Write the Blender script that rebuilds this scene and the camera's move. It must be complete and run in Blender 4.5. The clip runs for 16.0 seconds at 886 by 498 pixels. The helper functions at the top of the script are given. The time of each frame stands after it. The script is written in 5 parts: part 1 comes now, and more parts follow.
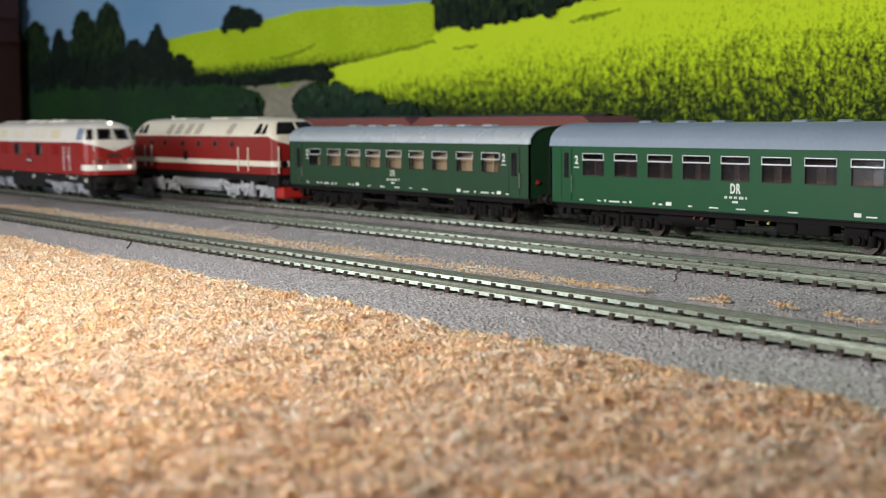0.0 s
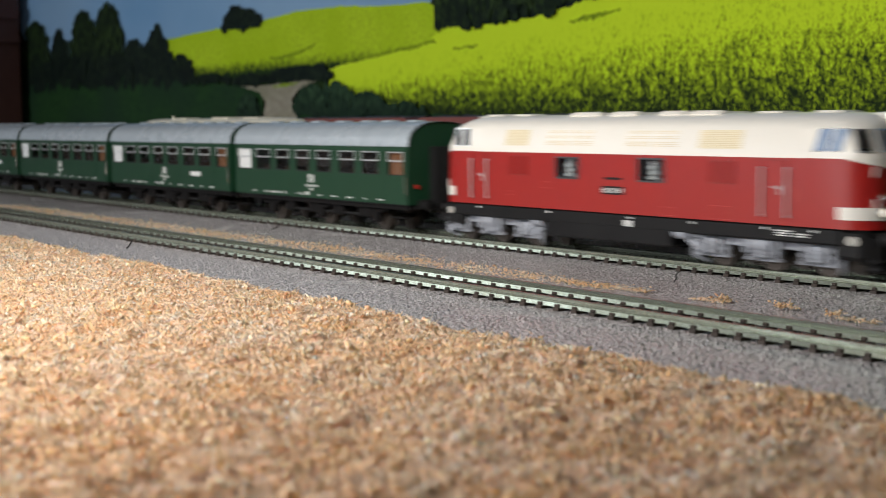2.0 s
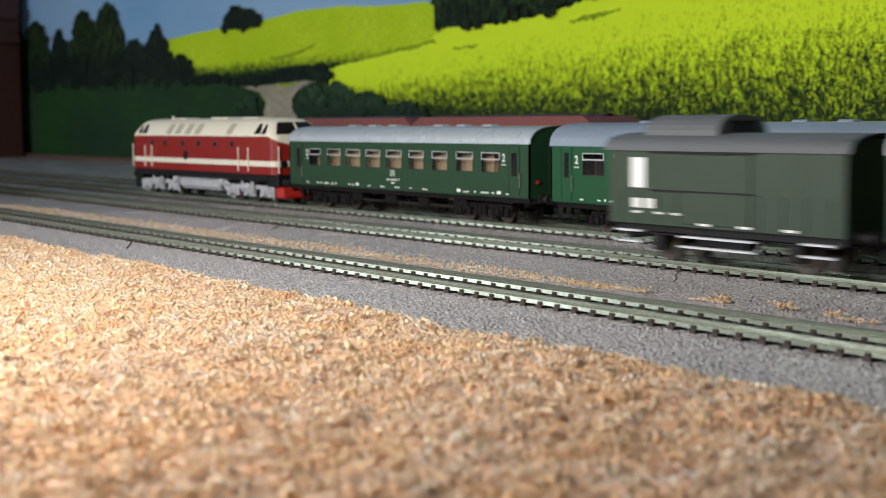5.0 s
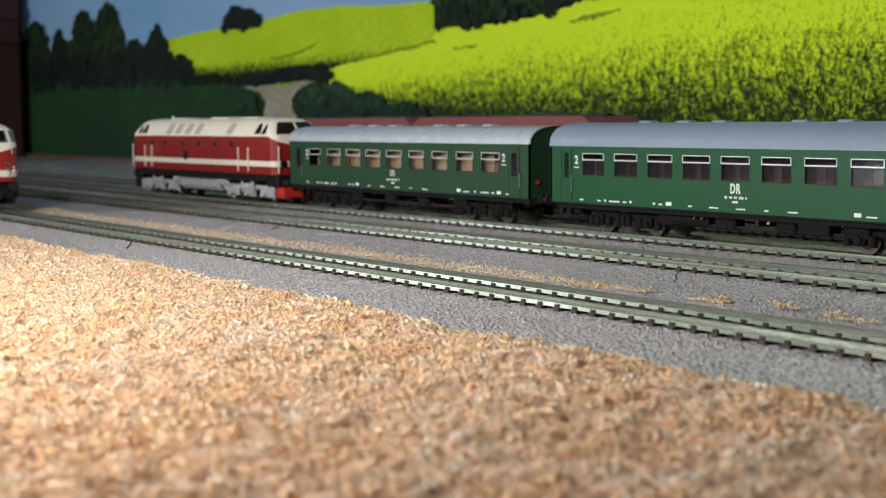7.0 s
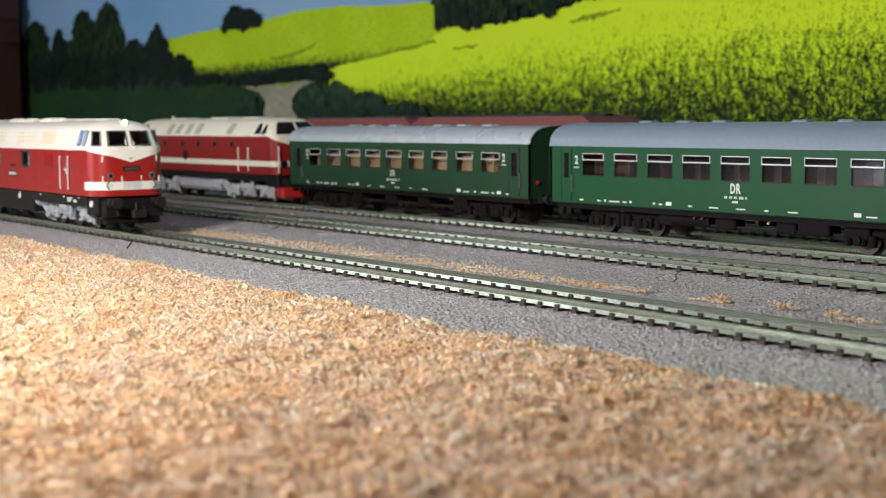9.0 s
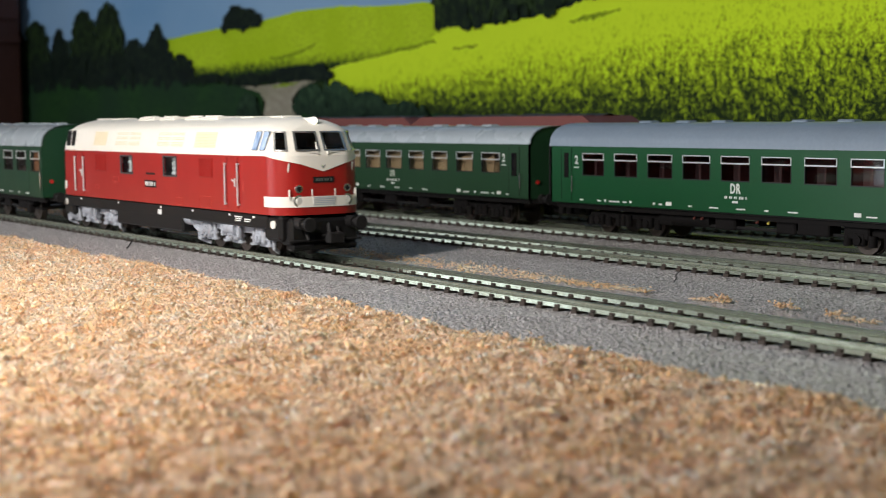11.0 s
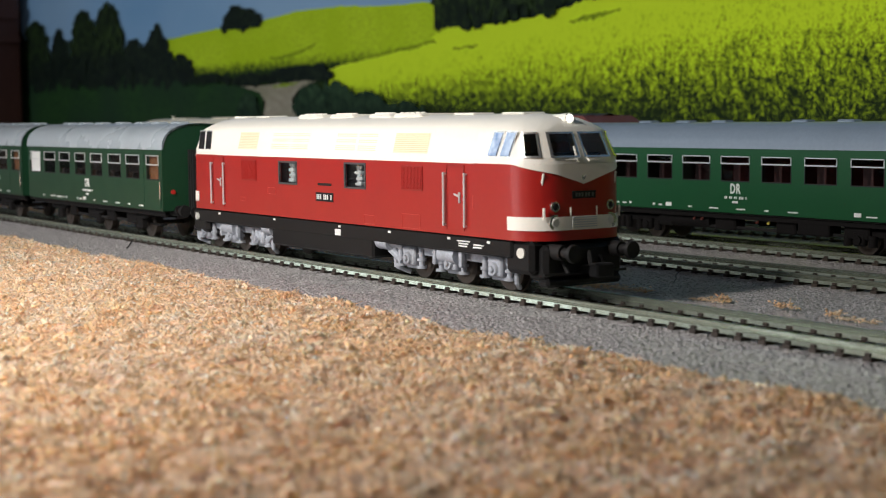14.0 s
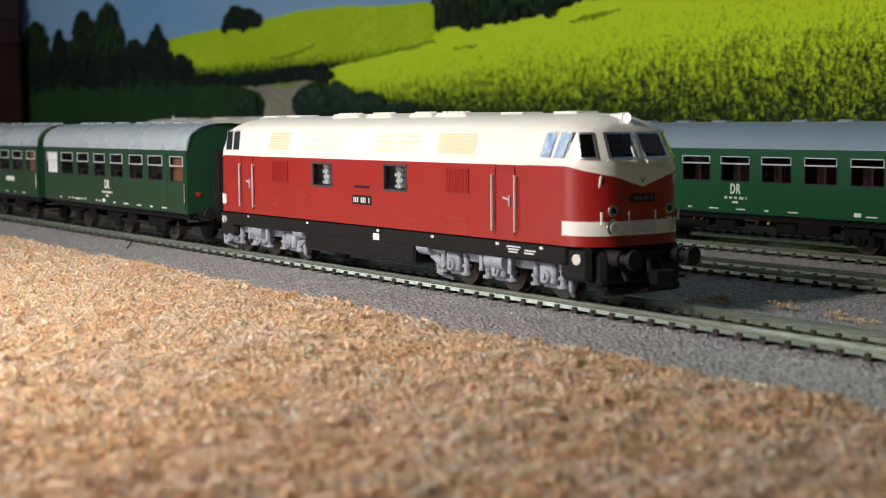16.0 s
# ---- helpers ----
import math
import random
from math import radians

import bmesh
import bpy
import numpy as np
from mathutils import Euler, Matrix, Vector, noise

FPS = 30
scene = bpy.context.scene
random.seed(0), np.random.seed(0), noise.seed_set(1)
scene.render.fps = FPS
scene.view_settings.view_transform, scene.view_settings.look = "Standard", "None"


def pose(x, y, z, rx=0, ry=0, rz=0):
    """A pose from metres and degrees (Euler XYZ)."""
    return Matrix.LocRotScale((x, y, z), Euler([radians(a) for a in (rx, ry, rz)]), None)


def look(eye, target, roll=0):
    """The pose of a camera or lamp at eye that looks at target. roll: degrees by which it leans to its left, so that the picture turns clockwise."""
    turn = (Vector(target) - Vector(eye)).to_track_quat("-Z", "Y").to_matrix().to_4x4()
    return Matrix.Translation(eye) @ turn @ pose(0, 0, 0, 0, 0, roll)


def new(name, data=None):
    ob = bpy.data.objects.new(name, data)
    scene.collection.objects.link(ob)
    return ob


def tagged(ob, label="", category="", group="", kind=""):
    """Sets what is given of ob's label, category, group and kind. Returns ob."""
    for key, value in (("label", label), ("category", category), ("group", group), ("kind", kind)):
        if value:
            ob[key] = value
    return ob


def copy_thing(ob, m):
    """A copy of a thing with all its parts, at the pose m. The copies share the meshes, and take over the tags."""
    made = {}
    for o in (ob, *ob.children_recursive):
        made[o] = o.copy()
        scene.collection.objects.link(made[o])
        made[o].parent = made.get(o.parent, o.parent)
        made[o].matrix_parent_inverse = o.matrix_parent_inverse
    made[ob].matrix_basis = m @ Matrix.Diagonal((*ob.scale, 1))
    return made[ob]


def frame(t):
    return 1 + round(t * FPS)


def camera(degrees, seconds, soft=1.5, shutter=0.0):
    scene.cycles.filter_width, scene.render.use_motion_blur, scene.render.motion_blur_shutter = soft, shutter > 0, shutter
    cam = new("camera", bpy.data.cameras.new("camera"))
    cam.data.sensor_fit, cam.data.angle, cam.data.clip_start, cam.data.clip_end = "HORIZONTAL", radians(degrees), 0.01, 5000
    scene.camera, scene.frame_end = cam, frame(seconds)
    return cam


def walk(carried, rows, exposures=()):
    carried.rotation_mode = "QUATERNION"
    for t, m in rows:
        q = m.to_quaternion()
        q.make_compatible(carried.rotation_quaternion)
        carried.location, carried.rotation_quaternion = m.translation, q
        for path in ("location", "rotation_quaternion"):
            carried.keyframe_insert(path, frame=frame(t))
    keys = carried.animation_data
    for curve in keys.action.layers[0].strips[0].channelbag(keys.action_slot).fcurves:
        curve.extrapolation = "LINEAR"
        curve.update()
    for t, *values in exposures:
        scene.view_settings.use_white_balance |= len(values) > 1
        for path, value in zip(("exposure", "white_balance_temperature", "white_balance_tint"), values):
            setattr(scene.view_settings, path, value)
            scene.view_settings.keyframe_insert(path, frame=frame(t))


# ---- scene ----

# camera on a small stand beside the layout, unmoving
cam = camera(34.6, 16.0, 1.0, 0.5)
cam.data.dof.use_dof = True
cam.data.dof.focus_distance = 0.44
cam.data.dof.aperture_fstop = 31.0
EYE = pose(0.36773, -0.24622, 0.04628, 84.87, 0.0, 54.908) @ pose(0, 0, 0, 0, 0, -0.437)
walk(cam, [(0.0, EYE), (16.0, EYE)], [(0.0, 0.10), (0.5, 0.08), (1.0, 0.04), (1.5, -0.14), (2.0, -0.2), (3.0, -0.02), (4.2, 0.10), (9.0, 0.12), (10.2, -0.05), (11.5, -0.16), (12.5, -0.20), (14.0, -0.33), (16.0, -0.38)])

# ---- world and lights ----
world = bpy.data.worlds.new("world")
scene.world = world
world.use_nodes = True
wbg = world.node_tree.nodes["Background"]
wbg.inputs[0].default_value = (0.75, 0.85, 1.0, 1)
wbg.inputs[1].default_value = 0.3


def area_lamp(name, eye, target, size, watts, colour, size_y=0):
    d = bpy.data.lights.new(name, "AREA")
    d.energy, d.size, d.color = watts, size, colour
    d.shape = "DISK"
    if size_y:
        d.shape, d.size_y = "RECTANGLE", size_y
    ob = new(name, d)
    ob.matrix_world = look(eye, target)
    return ob


area_lamp("desk_lamp_light", (0.07, -0.325, 0.225), (-0.14, -0.24, 0.0), 0.055, 2.72, (1.0, 0.955, 0.90))
area_lamp("south_window_light", (-1.0, -2.14, 0.43), (-0.4, 0.4, 0.12), 1.3, 20.5, (0.92, 0.95, 1.0), 0.6)
area_lamp("west_window_light", (-2.54, -1.62, 1.0), (-0.1, 0.05, 0.0), 0.85, 5.0, (0.90, 0.95, 1.0), 0.7)

# ---- materials ----


def mat(name, base, rough=0.5, metal=0.0, scales=(), var=0.12, bump=0.0, bscale=0.0, tint=None, coat=0.0, spec=0.5, rand=0.0, island=0.0):
    """Base colour varied at given scales (1/m), optional bump, optional second tint."""
    m = bpy.data.materials.new(name)
    m.use_nodes = True
    nt = m.node_tree
    bs = nt.nodes["Principled BSDF"]
    bs.inputs["Roughness"].default_value = rough
    bs.inputs["Metallic"].default_value = metal
    bs.inputs["Coat Weight"].default_value = coat
    bs.inputs["Coat Roughness"].default_value = 0.12
    bs.inputs["Specular IOR Level"].default_value = spec
    tc = nt.nodes.new("ShaderNodeTexCoord")
    col = None
    tint = tint or tuple(c * 0.55 for c in base)
    rgb = nt.nodes.new("ShaderNodeRGB")
    rgb.outputs[0].default_value = (*base, 1)
    col = rgb.outputs[0]
    for k, sc in enumerate(scales):
        no = nt.nodes.new("ShaderNodeTexNoise")
        no.inputs["Scale"].default_value = sc
        no.inputs["Detail"].default_value = 4
        nt.links.new(tc.outputs["Object"], no.inputs["Vector"])
        ramp = nt.nodes.new("ShaderNodeMapRange")
        ramp.inputs[1].default_value, ramp.inputs[2].default_value = 0.35, 0.7
        ramp.inputs[3].default_value, ramp.inputs[4].default_value = 0.0, var
        nt.links.new(no.outputs[0], ramp.inputs[0])
        mx = nt.nodes.new("ShaderNodeMixRGB")
        mx.inputs[2].default_value = (*tint, 1)
        nt.links.new(ramp.outputs[0], mx.inputs[0])
        nt.links.new(col, mx.inputs[1])
        col = mx.outputs[0]
        if k == 0:
            rr = nt.nodes.new("ShaderNodeMapRange")
            rr.inputs[3].default_value, rr.inputs[4].default_value = max(rough - 0.07, 0.02), min(rough + 0.1, 1)
            nt.links.new(no.outputs[0], rr.inputs[0])
            nt.links.new(rr.outputs[0], bs.inputs["Roughness"])
    if rand or island:
        src = nt.nodes.new("ShaderNodeObjectInfo").outputs["Random"] if rand else nt.nodes.new("ShaderNodeNewGeometry").outputs["Random Per Island"]
        hv = nt.nodes.new("ShaderNodeHueSaturation")
        mr = nt.nodes.new("ShaderNodeMapRange")
        mr.inputs[3].default_value, mr.inputs[4].default_value = 1 - (rand or island), 1 + (rand or island)
        nt.links.new(src, mr.inputs[0])
        nt.links.new(mr.outputs[0], hv.inputs["Value"])
        nt.links.new(col, hv.inputs["Color"])
        col = hv.outputs[0]
    nt.links.new(col, bs.inputs["Base Color"])
    if bump:
        no = nt.nodes.new("ShaderNodeTexNoise")
        no.inputs["Scale"].default_value = bscale
        no.inputs["Detail"].default_value = 3
        nt.links.new(tc.outputs["Object"], no.inputs["Vector"])
        bp = nt.nodes.new("ShaderNodeBump")
        bp.inputs["Strength"].default_value = bump
        bp.inputs["Distance"].default_value = 0.0006
        nt.links.new(no.outputs[0], bp.inputs["Height"])
        nt.links.new(bp.outputs[0], bs.inputs["Normal"])
    return m


def glass_mat(name, tint, rough=0.03):
    m = bpy.data.materials.new(name)
    m.use_nodes = True
    nt = m.node_tree
    nt.nodes.remove(nt.nodes["Principled BSDF"])
    out = nt.nodes["Material Output"]
    tr = nt.nodes.new("ShaderNodeBsdfTransparent")
    tr.inputs[0].default_value = (*tint, 1)
    gl = nt.nodes.new("ShaderNodeBsdfGlossy")
    gl.inputs["Roughness"].default_value = rough
    mx = nt.nodes.new("ShaderNodeMixShader")
    mx.inputs[0].default_value = 0.06
    nt.links.new(tr.outputs[0], mx.inputs[1])
    nt.links.new(gl.outputs[0], mx.inputs[2])
    nt.links.new(mx.outputs[0], out.inputs[0])
    return m


def glow_mat(name, colour, strength):
    m = bpy.data.materials.new(name)
    m.use_nodes = True
    b = m.node_tree.nodes["Principled BSDF"]
    b.inputs["Base Color"].default_value = (*colour, 1)
    b.inputs["Emission Color"].default_value = (*colour, 1)
    b.inputs["Emission Strength"].default_value = strength
    return m


RED = mat("red_paint", (0.36, 0.014, 0.011), 0.33, scales=(60, 900), var=0.10, coat=0.25)
DARKRED = mat("deep_red_paint", (0.29, 0.016, 0.012), 0.36, scales=(60, 900), var=0.12, coat=0.2)
CREAM = mat("cream_paint", (0.91, 0.88, 0.80), 0.36, scales=(70, 1200), var=0.06, coat=0.2)
VENT = mat("vent_cream", (0.80, 0.69, 0.45), 0.5, scales=(200, 1500), var=0.2)
BLACKP = mat("black_frame", (0.007, 0.0068, 0.0074), 0.42, spec=0.22, scales=(90, 1300), var=0.3, tint=(0.018, 0.017, 0.016), bump=0.1, bscale=1500)
BLACK = mat("matt_black", (0.009, 0.009, 0.010), 0.6, spec=0.25, scales=(90, 900), var=0.4, tint=(0.025, 0.022, 0.02))
CHASSIS = mat("dull_black_chassis", (0.008, 0.0075, 0.0075), 0.7, spec=0.10, scales=(120, 1300), var=0.4, tint=(0.015, 0.013, 0.013), bump=0.15, bscale=1400)
BOGIE = mat("bogie_grey", (0.43, 0.46, 0.52), 0.5, scales=(150, 1200), var=0.35, tint=(0.16, 0.15, 0.15), bump=0.15, bscale=1400)
BOGIEW = mat("bogie_light_grey", (0.55, 0.57, 0.60), 0.5, scales=(150, 1200), var=0.35, tint=(0.25, 0.25, 0.26), bump=0.15, bscale=1400)
STEEL = mat("wheel_steel", (0.12, 0.10, 0.085), 0.42, 0.8, scales=(200, 1500), var=0.4)
CHROME = mat("bright_metal", (0.72, 0.72, 0.70), 0.22, 0.9, scales=(400,), var=0.1)
SILVER = mat("silver_frame", (0.72, 0.74, 0.75), 0.3, 0.4, scales=(300,), var=0.1)
GREEN1 = mat("dark_green_paint", (0.011, 0.052, 0.024), 0.4, scales=(50, 900), var=0.14, coat=0.08, spec=0.35)
GREEN2 = mat("bright_green_paint", (0.007, 0.076, 0.025), 0.38, scales=(50, 900), var=0.12, coat=0.08, spec=0.35)
GREEN3 = mat("coach_green_paint", (0.017, 0.058, 0.025), 0.4, scales=(50, 900), var=0.14, coat=0.08, spec=0.35)
OLIVE = mat("olive_green_paint", (0.026, 0.048, 0.026), 0.5, scales=(50, 900), var=0.2)
ROOFG = mat("grey_roof", (0.40, 0.455, 0.50), 0.27, scales=(40, 700), var=0.14)
ROOFB = mat("blue_grey_roof", (0.225, 0.285, 0.36), 0.34, scales=(40, 700), var=0.16)
ROOFD = mat("dark_grey_roof", (0.12, 0.13, 0.14), 0.5, scales=(40, 700), var=0.2)
WHITE = mat("white_print", (0.82, 0.83, 0.80), 0.5, scales=(500,), var=0.08)
FADED = mat("faded_print", (0.52, 0.56, 0.48), 0.5, scales=(500,), var=0.15)
LAMPOFF = mat("lamp_lens", (0.75, 0.74, 0.68), 0.12, scales=(600,), var=0.1, coat=0.5)
TAN = mat("tan_interior", (0.48, 0.33, 0.19), 0.55, scales=(120, 900), var=0.2)
MAROON = mat("maroon_interior", (0.055, 0.018, 0.02), 0.55, scales=(120, 900), var=0.25)
BROWNI = mat("brown_interior", (0.26, 0.10, 0.035), 0.55, scales=(120, 900), var=0.25)
DARKSEAT = mat("dark_brown_interior", (0.055, 0.028, 0.018), 0.6, scales=(120, 900), var=0.3)
RUBBER = mat("black_rubber", (0.015, 0.015, 0.016), 0.55, scales=(300,), var=0.2)
GREYM = mat("grey_machine", (0.62, 0.65, 0.69), 0.45, scales=(300,), var=0.25)
OXIDE = mat("oxide_red", (0.19, 0.045, 0.035), 0.55, scales=(60, 900), var=0.25)
COAL = mat("coal", (0.035, 0.037, 0.042), 0.5, scales=(600,), var=0.3, bump=0.8, bscale=700)
PLASTRED = mat("red_apron", (0.50, 0.025, 0.02), 0.4, scales=(200,), var=0.12)
GLASS = glass_mat("window_glass", (0.95, 0.96, 0.95))
FROST = mat("frosted_pane", (0.85, 0.86, 0.85), 0.35, scales=(300,), var=0.06)
HEADL = glow_mat("headlight_glow", (1.0, 0.96, 0.86), 2.5)
HEADL2 = glow_mat("headlight_dim", (1.0, 0.9, 0.75), 1.2)
RAILTOP = mat("rail_nickel_silver", (0.56, 0.62, 0.52), 0.20, 0.85, scales=(30, 900), var=0.4, tint=(0.26, 0.25, 0.17))
SLEEPER = mat("sleeper_plastic", (0.045, 0.032, 0.024), 0.65, scales=(300, 1500), var=0.3, rand=0.25)
WALLM = mat("room_wall", (0.20, 0.195, 0.19), 0.9, scales=(3, 60), var=0.08)
CEILM = mat("ceiling_white", (0.42, 0.42, 0.42), 0.9, scales=(3, 60), var=0.05)
FLOORM = mat("room_floor", (0.20, 0.15, 0.11), 0.6, scales=(6, 80), var=0.3)
BROWNW = mat("dark_brown_wood", (0.075, 0.025, 0.018), 0.5, scales=(8, 120), var=0.4, bump=0.1, bscale=150)
BATTEN = mat("brown_batten", (0.13, 0.07, 0.05), 0.6, scales=(30, 300), var=0.3)

# ---- mesh helpers ----


def part(name, bm, material, parent=None, label="", smooth=False):
    me = bpy.data.meshes.new(name)
    bmesh.ops.recalc_face_normals(bm, faces=bm.faces[:])
    bm.to_mesh(me)
    bm.free()
    me.materials.append(material)
    if smooth:
        for f in me.polygons:
            f.use_smooth = True
        me.set_sharp_from_angle(angle=radians(38))
    ob = new(name, me)
    ob.parent = parent
    if label:
        ob["label"] = label
    return ob


def thing(name, label, category, at=None, group="", kind=""):
    ob = new(name)
    ob.empty_display_size = 0.01
    tagged(ob, label, category, group, kind)
    if at is not None:
        ob.matrix_basis = at
    return ob


def box(bm, x0, x1, y0, y1, z0, z1, bev=0.0):
    vs = [bm.verts.new(c) for c in ((x0, y0, z0), (x1, y0, z0), (x1, y1, z0), (x0, y1, z0), (x0, y0, z1), (x1, y0, z1), (x1, y1, z1), (x0, y1, z1))]
    fs = [bm.faces.new([vs[i] for i in q]) for q in ((0, 3, 2, 1), (4, 5, 6, 7), (0, 1, 5, 4), (1, 2, 6, 5), (2, 3, 7, 6), (3, 0, 4, 7))]
    if bev:
        es = list({e for f in fs for e in f.edges})
        bmesh.ops.bevel(bm, geom=es, offset=bev, segments=1, affect="EDGES", profile=0.6)
    return bm


def boxes(*specs, bev=0.0):
    bm = bmesh.new()
    for s in specs:
        box(bm, *s, bev=bev)
    return bm


def rod(bm, a, b, r, r2=None, seg=10):
    a, b = Vector(a), Vector(b)
    q = (b - a).to_track_quat("Z", "Y")
    r2 = r if r2 is None else r2
    ra, rb = [], []
    for i in range(seg):
        w = 2 * math.pi * i / seg
        d = Vector((math.cos(w), math.sin(w), 0))
        ra.append(bm.verts.new(a + q @ (d * r)))
        rb.append(bm.verts.new(b + q @ (d * r2)))
    for i in range(seg):
        j = (i + 1) % seg
        bm.faces.new((ra[i], ra[j], rb[j], rb[i]))
    bm.faces.new(ra[::-1])
    bm.faces.new(rb)
    return bm


def rods(*specs, seg=10):
    bm = bmesh.new()
    for s in specs:
        rod(bm, *s, seg=seg)
    return bm


def sheet(bm, rows):
    """Quads over a grid of points."""
    vs = [[bm.verts.new(p) for p in r] for r in rows]
    for a, b in zip(vs, vs[1:]):
        for i in range(len(a) - 1):
            bm.faces.new((a[i], a[i + 1], b[i + 1], b[i]))
    return bm


def holed_wall(bm, x0, x1, z0, z1, y, t, holes):
    """Wall in the xz plane, outer face at y, thickness t (signed, inward), with rectangular openings."""
    xs = sorted({x0, x1, *[h[0] for h in holes], *[h[1] for h in holes]})
    zs = sorted({z0, z1, *[h[2] for h in holes], *[h[3] for h in holes]})

    def solid(i, k):
        if i < 0 or k < 0 or i >= len(xs) - 1 or k >= len(zs) - 1:
            return False
        cx, cz = (xs[i] + xs[i + 1]) / 2, (zs[k] + zs[k + 1]) / 2
        return not any(h[0] < cx < h[1] and h[2] < cz < h[3] for h in holes)
    vs = {}

    def v(i, k, yy):
        if (i, k, yy) not in vs:
            vs[i, k, yy] = bm.verts.new((xs[i], yy, zs[k]))
        return vs[i, k, yy]
    for i in range(len(xs) - 1):
        for k in range(len(zs) - 1):
            if not solid(i, k):
                continue
            for yy in (y, y + t):
                bm.faces.new((v(i, k, yy), v(i + 1, k, yy), v(i + 1, k + 1, yy), v(i, k + 1, yy)))
            for (di, dk, a, b) in ((-1, 0, (i, k), (i, k + 1)), (1, 0, (i + 1, k), (i + 1, k + 1)), (0, -1, (i, k), (i + 1, k)), (0, 1, (i, k + 1), (i + 1, k + 1))):
                if not solid(i + di, k + dk):
                    bm.faces.new((v(*a, y), v(*b, y), v(*b, y + t), v(*a, y + t)))
    return bm


def letters(text, size, material, parent, at, label="", weight=0.022):
    """Flat raised lettering in the built-in font; at places it (text lies in its xy plane)."""
    cu = bpy.data.curves.new("lettering", "FONT")
    cu.body, cu.size, cu.align_x, cu.align_y, cu.extrude = text, size, "CENTER", "CENTER", 0.00006
    cu.offset, cu.space_character = size * weight, 1.18
    tmp = bpy.data.objects.new("lettering", cu)
    scene.collection.objects.link(tmp)
    dg = bpy.context.evaluated_depsgraph_get()
    me = bpy.data.meshes.new_from_object(tmp.evaluated_get(dg))
    bpy.data.objects.remove(tmp)
    me.materials.clear()
    me.materials.append(material)
    ob = new("lettering", me)
    ob.parent = parent
    ob.matrix_basis = at
    if label:
        ob["label"] = label
    return ob


# ---- vehicles ----
def outline(s, hw, x0, xf, r, bow):
    """Plan of a vehicle's nose: s 0..1 along one side, 1..2 round the corner, 2..3 to the middle of the front, 3..6 back on the other side."""
    if s > 3:
        x, y = outline(6 - s, hw, x0, xf, r, bow)
        return x, -y
    if s <= 1:
        return x0 + (xf - r - x0) * s, -hw
    if s <= 2:
        w = (s - 1) * math.pi / 2
        x, y = xf - r + r * math.sin(w), -hw + r - r * math.cos(w)
    else:
        x, y = xf, (-hw + r) * (3 - s)
    return x + bow * (1 - (y / hw) ** 2) * max(0.0, min(1.0, s - 1)), y


def level(levels, z):
    for a, b in zip(levels, levels[1:]):
        if a[0] <= z <= b[0] + 1e-9:
            f = (z - a[0]) / (b[0] - a[0])
            return [u + (v - u) * f for u, v in zip(a, b)][1:]
    return levels[-1][1:]


def nose_point(levels, s, z, off, end, x0):
    hw, xf, r, bow = level(levels, z)
    x, y = outline(s, hw + off, x0, xf + off, r + off, bow)
    return (end * x, y, z)


def nose_patch(bm, levels, s0, s1, zlo, zhi, off, end, x0, n=8, m=3):
    """A thin plate that follows the nose; zlo and zhi may be functions of s."""
    fl = zlo if callable(zlo) else (lambda s: zlo)
    fh = zhi if callable(zhi) else (lambda s: zhi)
    for o in (off, off - 0.00025):
        rows = []
        for k in range(m + 1):
            rows.append([nose_point(levels, s0 + (s1 - s0) * i / n, fl(s0 + (s1 - s0) * i / n) + (fh(s0 + (s1 - s0) * i / n) - fl(s0 + (s1 - s0) * i / n)) * k / m, o, end, x0) for i in range(n + 1)])
        sheet(bm, rows)
    return bm


S_STEPS = [0, 0.5, 1] + [1 + i / 6 for i in range(1, 7)] + [2.25, 2.5, 2.75, 3]
S_STEPS = S_STEPS + [6 - s for s in S_STEPS[-2::-1]]


def wheelset(parent, x, r, y=0.0075, mtl=None):
    """Two flanged wheels on an axle, its origin in the axle's middle; a small balance weight on each disc."""
    bm = bmesh.new()
    for s in (-1, 1):
        rod(bm, (0, s * (y - 0.0012), 0), (0, s * (y + 0.0010), 0), r, r, 24)
        rod(bm, (0, s * (y - 0.0018), 0), (0, s * (y - 0.0012), 0), r + 0.0007, r + 0.0007, 24)
        rod(bm, (0, s * (y + 0.0010), 0), (0, s * (y + 0.0013), 0), r * 0.7, r * 0.62, 16)
        a, b = sorted((s * (y + 0.0012), s * (y + 0.0016)))
        box(bm, -r * 0.3, r * 0.3, a, b, r * 0.25, r * 0.6)
    rod(bm, (0, -y, 0), (0, y, 0), 0.001, seg=8)
    ob = part("wheelset", bm, mtl or STEEL, parent, smooth=True)
    ob.location = (x, 0, r)
    return ob


